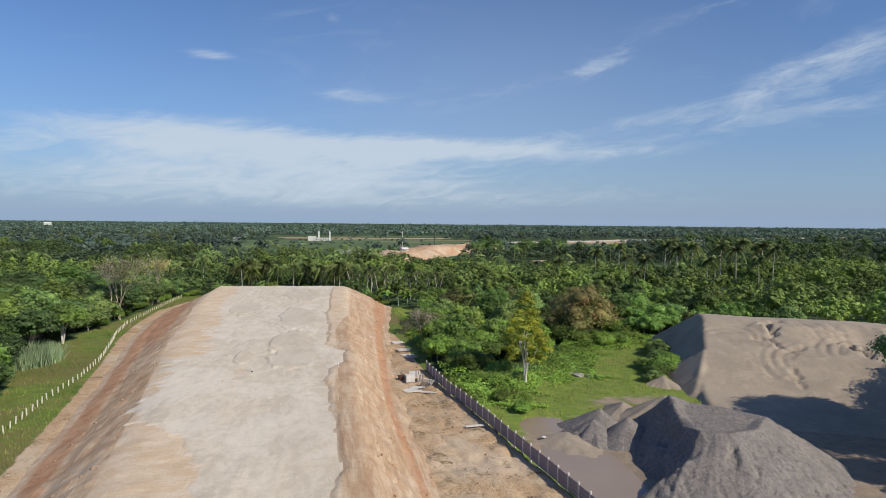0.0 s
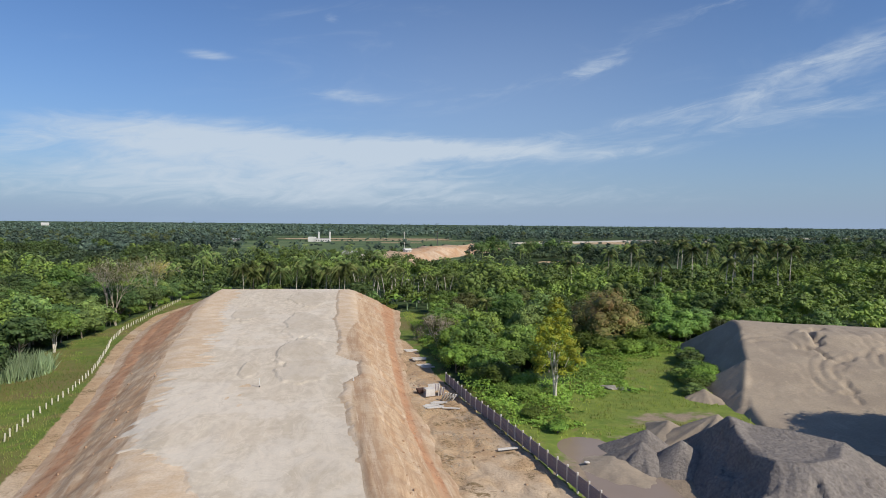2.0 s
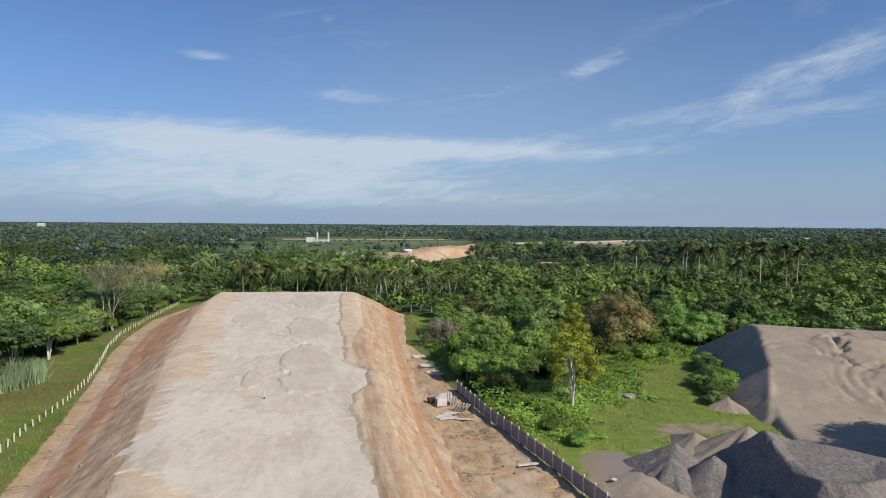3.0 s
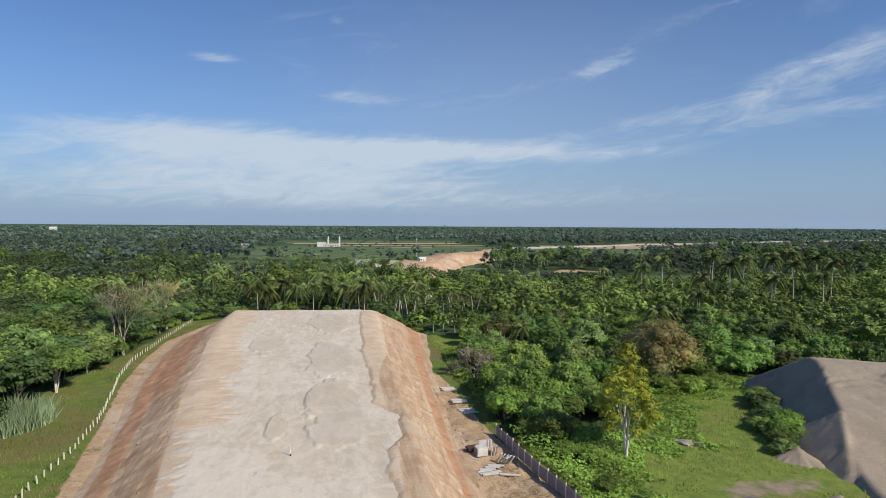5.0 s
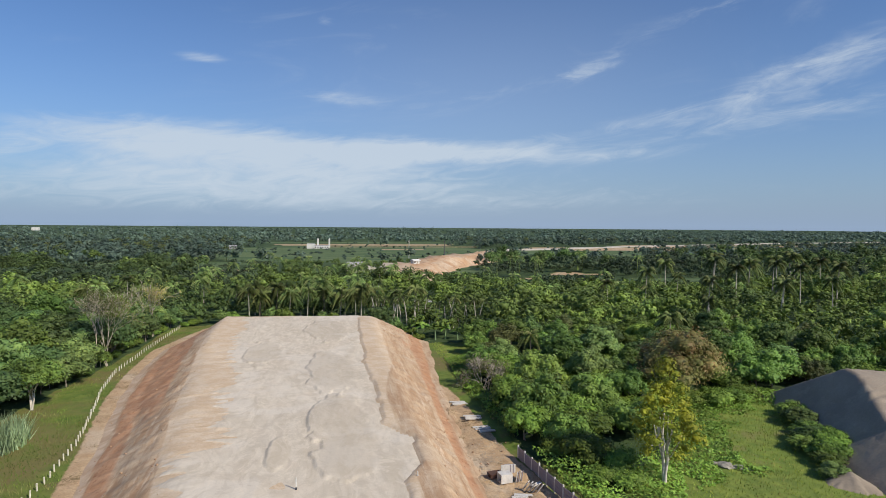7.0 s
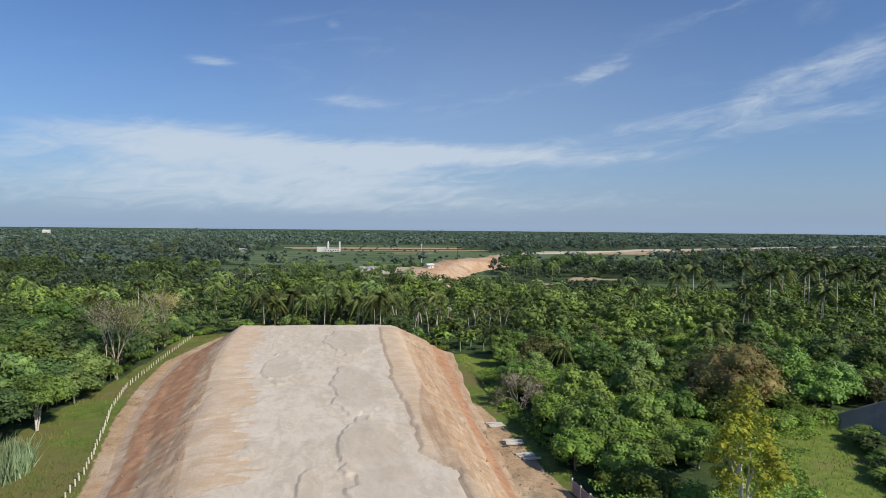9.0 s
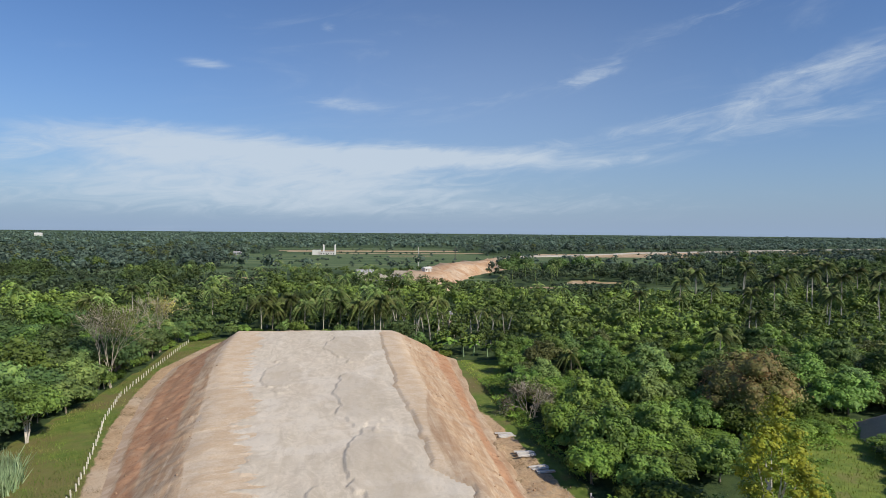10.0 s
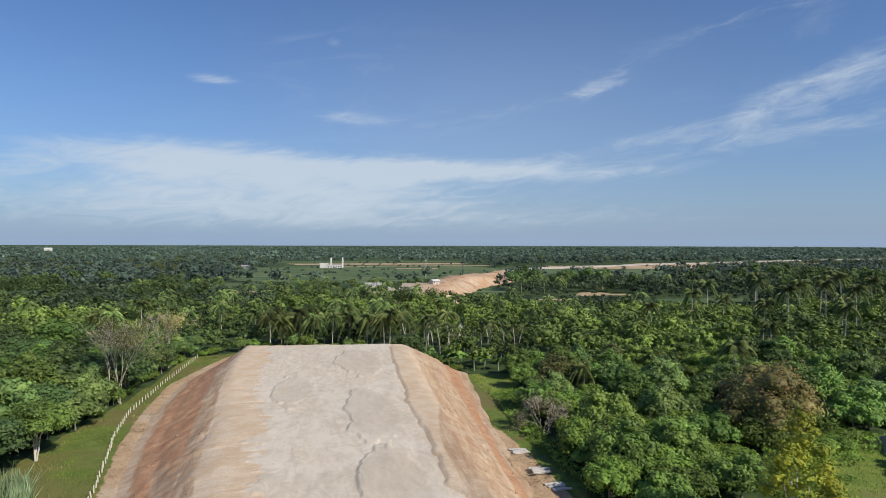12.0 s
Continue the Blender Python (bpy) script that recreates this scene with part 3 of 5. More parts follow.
FIELDS = [(157, 366, 22, 12, 1), (193, 321, 34, 12, 0), (50, 660, 150, 165, 0), (230, 660, 150, 80, 0), (-105, 440, 30, 7, 1), (-55, 418, 14, 4, 1), (-110, 480, 60, 24, 0),
          (110, 800, 110, 16, 1), (70, 880, 130, 34, 1), (100, 715, 40, 9, 1), (60, 960, 160, 40, 0), (420, 745, 160, 55, 1), (92, 405, 22, 30, 0), (112, 344, 12, 6, 1),
          (620, 830, 200, 40, 1), (330, 560, 90, 22, 0)]
FAR_BANK = [(47, 330), (58, 385), (84, 440), (128, 500), (165, 560)]
FAR_ROAD = [(165, 560), (196, 640), (215, 690), (281, 715), (429, 800), (860, 964), (1400, 1120)]


def near_line(x, y, line, d):
    res = np.zeros(np.shape(x), bool)
    for (x0, y0), (x1, y1) in zip(line, line[1:]):
        dx, dy = x1 - x0, y1 - y0
        t = np.clip(((x - x0) * dx + (y - y0) * dy) / (dx * dx + dy * dy), 0, 1)
        res |= (x - x0 - t * dx) ** 2 + (y - y0 - t * dy) ** 2 < d * d
    return res


def zone_field(x, y, kind=None):
    x, y = np.asarray(x, float), np.asarray(y, float)
    res = np.zeros(x.shape, bool)
    for cx, cy, rx, ry, k in FIELDS:
        if kind is None or k == kind:
            res |= (np.abs((x - cx) / rx) ** 3 + np.abs((y - cy) / ry) ** 3) < 1
    return res


def zone_grass(x, y):
    return np.maximum(inside(x, y, CLEAR), zone_field(x, y)).astype(float)


def structure(ob, label, category):
    return tagged(ob, label, category, kind="structure")


dense_x = np.concatenate((np.arange(-62, 15, 1.1), np.arange(15.2, 33, 0.4), np.arange(33.4, 132, 1.1)))
dense_y = np.concatenate((np.arange(-20, 38, 1.1), np.arange(38.5, 130, 0.75), np.arange(131, 216, 1.1)))
far_x = np.concatenate((-np.geomspace(4200, 64, 42), dense_x, np.geomspace(134, 4200, 56)))
far_y = np.concatenate((-np.geomspace(900, 21, 14), dense_y, np.geomspace(218, 4600, 90)))
structure(sheet("ground", far_x, far_y, ground_height, M_GROUND, {"earth": zone_earth, "mud": zone_mud, "grass": zone_grass, "crop": lambda x, y: zone_field(x, y, 0).astype(float), "lush": lambda x, y: smooth01(x, 26, 32) * smooth01(x, 84, 70)}),
          "flat ground of grass, bare earth and mud", "ground")
bank_x, bank_y = np.arange(-41, 31, 0.42), np.concatenate((np.arange(-60, 30, 1.5), np.arange(30.4, 206, 0.45)))
structure(sheet("embankment", bank_x, bank_y, bank_height, M_SOIL, {"slope": slope_zone, "red": red_zone, "brown": brown_zone, "toe": lambda x, y: smooth01(bank_side(x, y)[0], 0.2, 0.05)}, lambda x, y, z: z > -0.6),
          "long road embankment of pale and red compacted soil", "embankment")


# sand layer spread over the crest
def sand_mask(x, y):
    lo = sand_left(y)
    hi = sand_edge(y) + fbm(x * 0.2, y * 0.25, 51, 4) * 1.6 + 0.9
    n = fbm(x * 0.10, y * 0.08, 51, 5) * (5.0 + 5.0 * smooth01(y, 95, 115)) + fbm(x * 0.14, y * 0.9, 55, 4) * (4.0 + 5.0 * smooth01(np.abs(y - 86), 16, 6)) + fbm(x * 0.6, y * 1.4, 57, 3) * 1.5
    m = np.minimum(x - lo + n + 1.6 * smooth01(y, 56, 66) * smooth01(y, 112, 92), hi - x)
    return np.minimum(m, 187.2 - y - fbm(x * 0.3, y, 4))


def lobe(x, y, x0, y0, rx, ry, seed):
    return 1 - ((x - x0) / rx) ** 2 - ((y - y0) / ry) ** 2 + fbm(x * 0.3, y * 0.2, seed, 4) * 1.6


LOBES = [(-11.5, 143, 3.6, 12, 61), (2.2, 127, 4.6, 17, 63), (2.2, 95, 4.0, 16, 65), (-5.2, 89, 1.3, 5, 67), (2, 165, 5, 14, 73)]


def lifts(x, y):
    return sum(smooth01(lobe(x, y, *v), -0.012, 0.02) * 0.26 * np.clip(0.5 + (v[0] - x) / v[2] * 0.5, 0, 1) for v in LOBES)


def sand_height(x, y):
    m = sand_mask(x, y)
    z = base_height(x, y) - 0.10 + 0.17 * smooth01(m, -0.2, 0.6) + lifts(x, y)
    return z + fbm(x * 0.22, y * 0.08, 81, 4) * 0.2 + fbm(x * 1.1, y * 0.5, 83, 3) * 0.07 + fbm(x * 0.4, y * 1.3, 85, 3) * 0.14 * smooth01(m, 5.0, 0.5) * smooth01(x, 5, 0)


def damp_zone(x, y):
    d = np.zeros_like(x)
    for v in LOBES:
        d = np.maximum(d, smooth01(lobe(x, y, *v), -0.05, 0.4))
    return d * 0.42 + smooth01(fbm(x * 0.12, y * 0.05, 91), 0.08, 0.3) * 0.15


structure(sheet("sand_layer", np.arange(-24, 16, 0.22), np.concatenate((np.arange(-40, 30, 1.5), np.arange(30.4, 189, 0.36))), sand_height, M_SAND, {"damp": damp_zone, "rim": lambda x, y: smooth01(sand_mask(x, y), 1.2, 0.0) * smooth01(x, 4, 0)}, lambda x, y, z: sand_mask(x, y) > -0.5),
          "pale grey sand spread in lifts over the embankment crest", "sand layer")
structure(sheet("water", np.linspace(29, 46, 40), np.linspace(-10, 70, 100), lambda x, y: x * 0 - 0.34, M_WATER), "shallow muddy brown water pooled beside the fence", "water")


# ---- gravel and sand heaps ----
def plane_from(x, y, x0, y0, x1, y1, rise):
    """Height above a foot line from (x0, y0) to (x1, y1), rising to its right."""
    dx, dy = x1 - x0, y1 - y0
    n = math.hypot(dx, dy)
    return ((x - x0) * dy - (y - y0) * dx) / n * rise


def sand_pile_height(x, y):
    n = fbm(x * 0.12, y * 0.12, 101, 4)
    left = plane_from(x, y, 63.8, 73, 78.4, 112, 0.97) + fbm(x * 0.3, y * 0.3, 103, 3) * 0.22
    d = (x - 82) * -0.437 + (y - 96.5) * -0.899 + n * 1.6
    near = np.interp(d - np.maximum(x - 78, 0) * 0.10, [-2, 0, 5, 10, 14, 18, 24, 31, 38, 52], [8.6, 8.3, 7.4, 6.3, 5.4, 4.7, 2.6, 1.1, 0.6, -0.9])
    near = near + 0.8 * np.exp(-(((x - 92) / 6) ** 2 + ((y - 84) / 3) ** 2)) - 1.0 * np.exp(-(((x - 101) / 4) ** 2 + ((y - 77) / 4) ** 2))
    near = near + 0.7 * np.exp(-(((x - 89) / 2.0) ** 2 + ((y - 87) / 1.2) ** 2))
    top = 8.15 + n * 0.4 - 0.012 * (x - 82)
    back = 8.4 + (d + 2.2) * 0.75
    jag = fbm(x * 0.7, y * 0.7, 107, 3) * 3.2
    for px, py, r, depth, ang in ((88, 85.5, 4.6, 1.7, 0.85), (80, 70, 3.6, 0.9, 1.1), (91, 87.5, 3.6, 1.5, 0.7), (84, 81, 3.8, 1.3, 1.9), (95, 74.5, 4.4, 1.6, 1.4), (112, 84, 4.0, 1.4, 1.2), (84, 76, 3.0, 0.45, 0.5), (86, 77.5, 3.4, 0.45, 0.3), (89, 78, 3.4, 0.4, 0.1), (77, 73, 3.0, 0.5, 1.2), (100, 86, 5.0, 0.5, 1.3), (106, 80, 4.2, 0.8, 1.0), (93, 88, 4.5, 0.4, 1.1)):
        c, s_ = math.cos(ang), math.sin(ang)
        u, w = ((x - px) * c + (y - py) * s_) / r, (-(x - px) * s_ + (y - py) * c) / (r * 0.26) + n * 5 + jag
        dig = np.clip(1 - u * u - w * w, 0, 1) ** 0.5
        near = near - depth * 0.55 * dig * smooth01(w, 0.9, -0.2) + depth * 0.2 * np.exp(-(u * u + (w - 1.1) ** 2) * 2.5)
    z = soft_min(soft_min(soft_min(left, near, 0.06), top, 0.15), back)
    # a tongue tipped over the near corner
    along = np.clip(((x - 72) * -8.4 + (y - 81.5) * -10.0) / 170.6, 0, 1)
    fan = 4.9 - 3.9 * along - np.hypot(x - 72 + 8.4 * along, y - 81.5 + 10.0 * along) * 0.72 + fbm(x * 0.5, y * 0.5, 113, 3) * 0.3
    z = np.maximum(z, fan)
    tracks = np.abs(fbm(x * 0.28 + n * 3, y * 0.28, 111, 3))
    z = z + smooth01(tracks, 0.03, 0.0) * -0.13 * (z > 1)
    # runs of slumped sand below the upper edge, and curved wheel marks
    runs = fbm((x - y * 0.45) * 0.5, d * 0.06, 115, 3)
    z = z + (runs * 0.3 - smooth01(np.abs(runs), 0.04, 0.0) * 0.2) * smooth01(d, 0.5, 3) * smooth01(d, 15, 9) * smooth01(x, 88, 92)
    for px, py, r0, a0 in ((97, 70, 8.0, 1.9), (86, 72, 6.5, 2.2), (79, 84, 5.0, 1.2)):
        r, a = np.hypot(x - px, y - py), np.arctan2(y - py, x - px)
        z = z - 0.24 * np.clip(np.sin((r - r0) * 3.6), 0, 1) * smooth01(np.abs(r - r0), 2.6, 1.6) * smooth01(np.abs(a - a0), 0.95, 0.6)
    return z + fbm(x * 0.8, y * 0.8, 105, 3) * 0.05


def gravel_pile_height(x, y):
    """Flat top tipped from a loader: a three-cornered top with slopes at the angle of repose."""
    n = fbm(x * 0.25, y * 0.25, 121, 4)
    corners = [(45.5, 44.4), (45.8, 48.2), (48.4, 55.0), (53.4, 50.2), (55.4, 47.1), (51.7, 43.9), (47.8, 43.2)]
    dist = np.full(np.shape(x), 1e9)
    for (x0, y0), (x1, y1) in zip(corners, corners[1:] + corners[:1]):
        dx, dy = x1 - x0, y1 - y0
        t = np.clip(((x - x0) * dx + (y - y0) * dy) / (dx * dx + dy * dy), 0, 1)
        dist = np.minimum(dist, np.hypot(x - x0 - t * dx, y - y0 - t * dy))
    in_top = inside(x, y, corners)
    rise = 0.62 + 0.56 * smooth01(x, 49, 45.6) * smooth01(y, 42, 44.5)
    gully = np.abs(fbm(x * 0.22 + y * 0.30, x * 0.30 - y * 0.22, 131, 4))
    rib = fbm(np.arctan2(y - 48, x - 50) * 14, dist * 0.12, 133, 3)
    slope = 5.25 - dist * rise + n * 0.25 + (rib * 0.35 + fbm(np.arctan2(y - 48, x - 50) * 42, dist * 0.1, 135, 2) * 0.3) * smooth01(dist, 0, 2) - smooth01(gully, 0.04, 0.0) * 0.22
    z = np.where(in_top, 5.2 - np.minimum(dist, 1.2) * 0.35 + n * 0.15, slope)
    z = z - 1.5 * np.exp(-(((x - 44.9) / 1.3) ** 2 + ((y - 48.6) / 2.4) ** 2))
    z = z - 0.18 * smooth01(np.abs(fbm(x * 0.16 + 3, y * 0.16, 129, 3)), 0.08, 0.0) * smooth01(y, 45, 42) * (dist > 1)
    z = z + 0.7 * np.exp(-(((x - 48.2) / 1.2) ** 2 + ((y - 54.0) / 1.6) ** 2))
    return z + fbm(x * 2.2, y * 2.2, 127, 3) * 0.14


def cone_height(x0, y0, h, rise, seed):
    def f(x, y):
        r = np.hypot(x - x0, y - y0) * (1 + fbm(np.arctan2(y - y0, x - x0) * 1.2 + 9, x * 0 + seed, seed) * 0.8)
        return h - r * rise + fbm(x * 0.9, y * 0.9, seed + 3, 3) * 0.22
    return f


def heap(name, label, category, xs, ys, f, mat):
    return tagged(sheet(name, xs, ys, lambda x, y: np.maximum(f(x, y), -0.8), mat, None, lambda x, y, z: z > -0.75), label, category)


heap("sand_mound", "large stockpile of beige river sand with vehicle tracks", "sand mound", np.arange(55, 132, 0.4), np.arange(48, 116, 0.4), sand_pile_height, M_RIVERSAND)
heap("gravel_mound", "broad flat-topped heap of grey crushed gravel", "gravel mound", np.arange(33, 70, 0.22), np.arange(26, 66, 0.22), gravel_pile_height, M_GRAVEL)
for hx, hy, hh, rise, seed, mat, lab in ((52.2, 61.6, 3.5, 0.60, 145, M_RIVERSAND, "pointed mound of coarse beige sand"), (42.2, 60.6, 2.6, 0.72, 141, M_GRAVEL, "small pointed mound of grey gravel"),
                                         (48.2, 65.6, 1.6, 0.5, 151, M_RIVERSAND, "small pointed mound of beige sand"), (43.8, 56.2, 2.9, 0.78, 161, M_GRAVEL, "low mound of grey gravel beside the water"),
                                         (40.4, 58.4, 2.0, 0.72, 163, M_GRAVEL, "low mound of grey gravel beside the water"), (62.0, 78.2, 1.5, 0.55, 171, M_RIVERSAND, "low beige sand mound among grass"),
                                         (36.4, 57.6, 0.5, 0.22, 181, M_RIVERSAND, "low spit of sand at the water's edge")):
    r = hh / rise * 1.8 + 2
    heap("sand_mound" if mat == M_RIVERSAND else "gravel_mound", lab, "mound", np.arange(hx - r, hx + r, 0.25), np.arange(hy - r, hy + r, 0.25), cone_height(hx, hy, hh, rise, seed), mat)


# ---- fences ----
def along_line(line, step, first=0.0):
    out, left = [], first
    for (x0, y0), (x1, y1) in zip(line, line[1:]):
        n = math.hypot(x1 - x0, y1 - y0)
        while left <= n:
            out.append((x0 + (x1 - x0) * left / n, y0 + (y1 - y0) * left / n))
            left += step
        left -= n
    return out


def post_fence():
    root = tagged(new("post_fence"), "row of short cream-painted concrete boundary posts in grass", "fence")
    post = part("post", box_bm(0.15, 0.15, 1.3, (0, 0, 0.3), 0.02), M_POST, root)
    rng = random.Random(3)
    for k, (x, y) in enumerate(along_line(FENCE, 1.78)):
        ob = post if k == 0 else new("post", post.data)
        ob.parent = root
        ob.matrix_basis = pose(x + rng.uniform(-0.06, 0.06), y, rng.uniform(-0.08, 0.05), rng.uniform(-4, 4), rng.uniform(-5, 5), rng.uniform(-20, 20))


def panel_fence():
    root = tagged(new("panel_fence"), "grey precast concrete panel fence with slotted posts", "fence")
    pts = along_line(WALL, 2.04)
    bm = box_bm(0.17, 0.17, 2.35, (0, 0, 0.63), 0.015)
    post = part("post", bm, M_CONCRETE, root, "pale concrete post")
    panel = part("panel", box_bm(1, 0.06, 0.39, (0, 0, 0), 0.024), M_PANEL, root)
    rng = random.Random(5)
    first = True
    for k, (x, y) in enumerate(pts):
        ob = post if k == 0 else new("post", post.data)
        ob.parent = root
        ob["label"] = "pale concrete post"
        ob.matrix_basis = pose(x, y, rng.uniform(-0.06, 0.06), rng.uniform(-1.5, 1.5), rng.uniform(-1.5, 1.5), math.degrees(math.atan2(4, -1)))
        if k + 1 == len(pts):
            break
        x1, y1 = pts[k + 1]
        n, a = math.hypot(x1 - x, y1 - y), math.degrees(math.atan2(y1 - y, x1 - x))
        lean, drop = rng.uniform(-2, 2), rng.uniform(-0.06, 0.04)
        for row in range(4):
            ob = panel if first else new("panel", panel.data)
            first = False
            ob.parent = root
            ob.matrix_basis = pose((x + x1) / 2, (y + y1) / 2, 0.2 + row * 0.4 + drop, lean + rng.uniform(-0.6, 0.6), rng.uniform(-0.3, 0.3), a) @ Matrix.Diagonal((n - 0.14, 1, 1, 1))


post_fence()
panel_fence()


# ---- plants ----
def unit(v):
    return v / np.maximum(np.linalg.norm(v, axis=-1, keepdims=True), 1e-6)


def leaf_tris(p, nrm, size, rng, narrow=0.8):
    """Pointed leaves, or sprays of leaflets, at the points p with the normals nrm."""
    n = len(p)
    t = unit(np.cross(nrm, rng.normal(size=(n, 3))))
    b_ = np.cross(nrm, t)
    l = (size * rng.uniform(0.6, 1.4, n))[:, None]
    w = l * narrow
    v = np.stack((p - t * l * 0.4 + b_ * w * 0.5, p - t * l * 0.4 - b_ * w * 0.5, p + t * l * 0.6 - nrm * l * 0.14), 1)
    return v.reshape(-1, 3), np.arange(n * 3).reshape(-1, 3)


def ico(sub):
    bm = bmesh.new()
    bmesh.ops.create_icosphere(bm, subdivisions=sub, radius=1)
    v = np.array([q.co[:] for q in bm.verts])
    f = np.array([[q.index for q in face.verts] for face in bm.faces])
    bm.free()
    return v, f


ICO1 = ico(1)


def clumps_of(rng, r, h, z0, count):
    d = unit(rng.normal(size=(count, 3)))
    d[:, 2] = np.abs(d[:, 2]) * 1.1 - 0.35
    k = rng.uniform(0.42, 0.95, count)[:, None]
    c = d * k * np.array((r, r, h * 0.5)) + np.array((0, 0, z0 + h * 0.5))
    return c, r * rng.uniform(0.17, 0.42, count) * (1.25 - 0.45 * k[:, 0])


def crown(name, seed, r, h, z0, count, leaves, size, mat, core=0.78, squash=0.75, ragged=0.2, centres=None):
    rng = np.random.default_rng(seed)
    c, cr = centres if centres else clumps_of(rng, r, h, z0, count)
    count = len(c)
    pick = rng.choice(count, leaves * 2, p=cr ** 2 / (cr ** 2).sum())
    d = unit(rng.normal(size=(leaves * 2, 3)))
    d[:, 2] = d[:, 2] * 0.8 + 0.22
    d = unit(d)
    p = c[pick] + d * (cr[pick] * (1 + rng.normal(size=leaves * 2) * ragged))[:, None] * np.array((1, 1, squash))
    dist = np.linalg.norm((p[:, None] - c[None]) / np.array((1, 1, squash)), axis=2) / cr[None]
    dist[np.arange(len(p)), pick] = 9
    ok = np.nonzero(dist.min(1) > 0.85)[0][:leaves]
    nrm = unit(d[ok] * 0.9 + rng.normal(size=(len(ok), 3)) * 0.3 + np.array((0, 0, 0.4)))
    v, tf = leaf_tris(p[ok], nrm, size, rng)
    if core:
        tv, faces, base = [v], [tf], len(v)
        for cc, rr in zip(c, cr):
            iv = ICO1[0] * (rr * core * rng.uniform(0.8, 1.1, len(ICO1[0])))[:, None] * np.array((1, 1, squash)) + cc
            tv.append(iv)
            faces.append(ICO1[1] + base)
            base += len(iv)
        v, tf = np.concatenate(tv), np.concatenate(faces)
    return mesh_of(name, v, None, tf, mat), c


def tube(path, radii, sides=6):
    path = np.asarray(path, float)
    v, f = [], []
    for k, (p, r) in enumerate(zip(path, radii)):
        d = unit((path[min(k + 1, len(path) - 1)] - path[max(k - 1, 0)])[None])[0]
        u = unit(np.cross(d, (0.31, 0.95, 0.05))[None])[0]
        w = np.cross(d, u)
        for s in range(sides):
            a = 2 * math.pi * s / sides
            v.append(p + (u * math.cos(a) + w * math.sin(a)) * r)
    for k in range(len(path) - 1):
        for s in range(sides):
            f.append((k * sides + s, k * sides + (s + 1) % sides, (k + 1) * sides + (s + 1) % sides, (k + 1) * sides + s))
    return np.array(v), np.array(f)


def merge(pieces):
    vs, fs, n = [], [], 0
    for v, f in pieces:
        vs.append(v)
        fs.append(f + n)
        n += len(v)
    return np.concatenate(vs), np.concatenate(fs)


def trunk_mesh(name, seed, height, radius, targets, mat, forks=1, sides=6, lean=0.05):
    """Tapered trunk with limbs that reach to the given places."""
    rng = np.random.default_rng(seed)
    pieces = []
    split = height * 0.45
    base_tops = []
    for k in range(forks):
        off = np.array((rng.normal() * lean, rng.normal() * lean, 0)) * height
        if forks > 1:
            off += np.array((math.cos(k * 6.28 / forks + 0.5), math.sin(k * 6.28 / forks + 0.5), 0)) * height * 0.09
        hs = np.linspace(0, 1, 6)
        path = [np.array((0, 0, -0.4)) + off * h ** 1.3 + np.array((rng.normal() * 0.03, rng.normal() * 0.03, 1)) * height * 0.8 * h for h in hs]
        pieces.append(tube(path, [radius * (1.25 if h == 0 else 1 - 0.7 * h) * (0.75 if forks > 1 else 1) for h in hs], sides))
        base_tops.append(path)
    for t in targets:
        path0 = base_tops[rng.integers(len(base_tops))]
        k = rng.integers(2, 5)
        s = np.array(path0[k])
        m = s * 0.5 + np.array(t) * 0.5 + np.array((0, 0, -0.12 * abs(t[2] - s[2])))
        pieces.append(tube([s, m, np.array(t)], [radius * 0.42, radius * 0.27, radius * 0.1], 5))
    v, f = merge(pieces)
    return mesh_of(name, v, f, None, mat, True)


def tree(name, label, seed, r, h, z0, count, leaves, size, mat, bark=None, forks=1, radius=0.22, at=None, **kw):
    root = tagged(new(name), label, "tree")
    me, c = crown("crown", seed, r, h, z0, count, leaves, size, mat, **kw)
    child("crown", me, root)
    rng = np.random.default_rng(seed + 5)
    child("trunk", trunk_mesh("trunk", seed, z0 + h * 0.6, radius, c[rng.choice(len(c), min(7, len(c)), replace=False)], bark or M_BARK, forks), root)
    if at:
        root.matrix_basis = pose(*at)
    return root


def frond_set(rng, count, length, droop, leaflets, width):
    """Palm fronds round the origin: arched ribs with two rows of hanging leaflets."""
    vs, qs, n = [], [], 0
    for k in range(count):
        a = 6.283 * k / count * 2.618 + rng.uniform(-0.2, 0.2)
        up = rng.uniform(-0.6, 1.1)
        L = length * rng.uniform(0.8, 1.1)
        s = np.linspace(0.08, 1, leaflets)
        out = np.array((math.cos(a), math.sin(a), 0))
        horiz = s * L * math.cos(up) * (1 - 0.12 * s)
        vert = s * L * math.sin(up) - droop * L * s ** 2.3 * (0.75 + 0.3 * math.cos(up))
        rib = out[None] * horiz[:, None] + np.array((0, 0, 1.0))[None] * vert[:, None]
        side = np.array((-out[1], out[0], 0))
        for sign in (-1, 1):
            ll = (L * 0.19 * np.sin(np.clip(s * 1.05, 0, 1) * 3.0) ** 0.6 + 0.08)[:, None]
            tip = rib + (side[None] * sign * 0.68 + out[None] * 0.4 + np.array((0, 0, -0.62))[None]) * ll
            w = out[None] * width * 0.5
            v = np.stack((rib - w, rib + w, tip + w * 0.3, tip - w * 0.3), 1).reshape(-1, 3)
            vs.append(v)
            qs.append(np.arange(len(v)).reshape(-1, 4) + n)
            n += len(v)
        rv, rf = tube(rib[::3], [0.07 * (1 - 0.7 * q) for q in np.linspace(0, 1, len(rib[::3]))], 3)
        vs.append(rv)
        qs.append(rf + n)
        n += len(rv)
    return np.concatenate(vs), np.concatenate(qs)


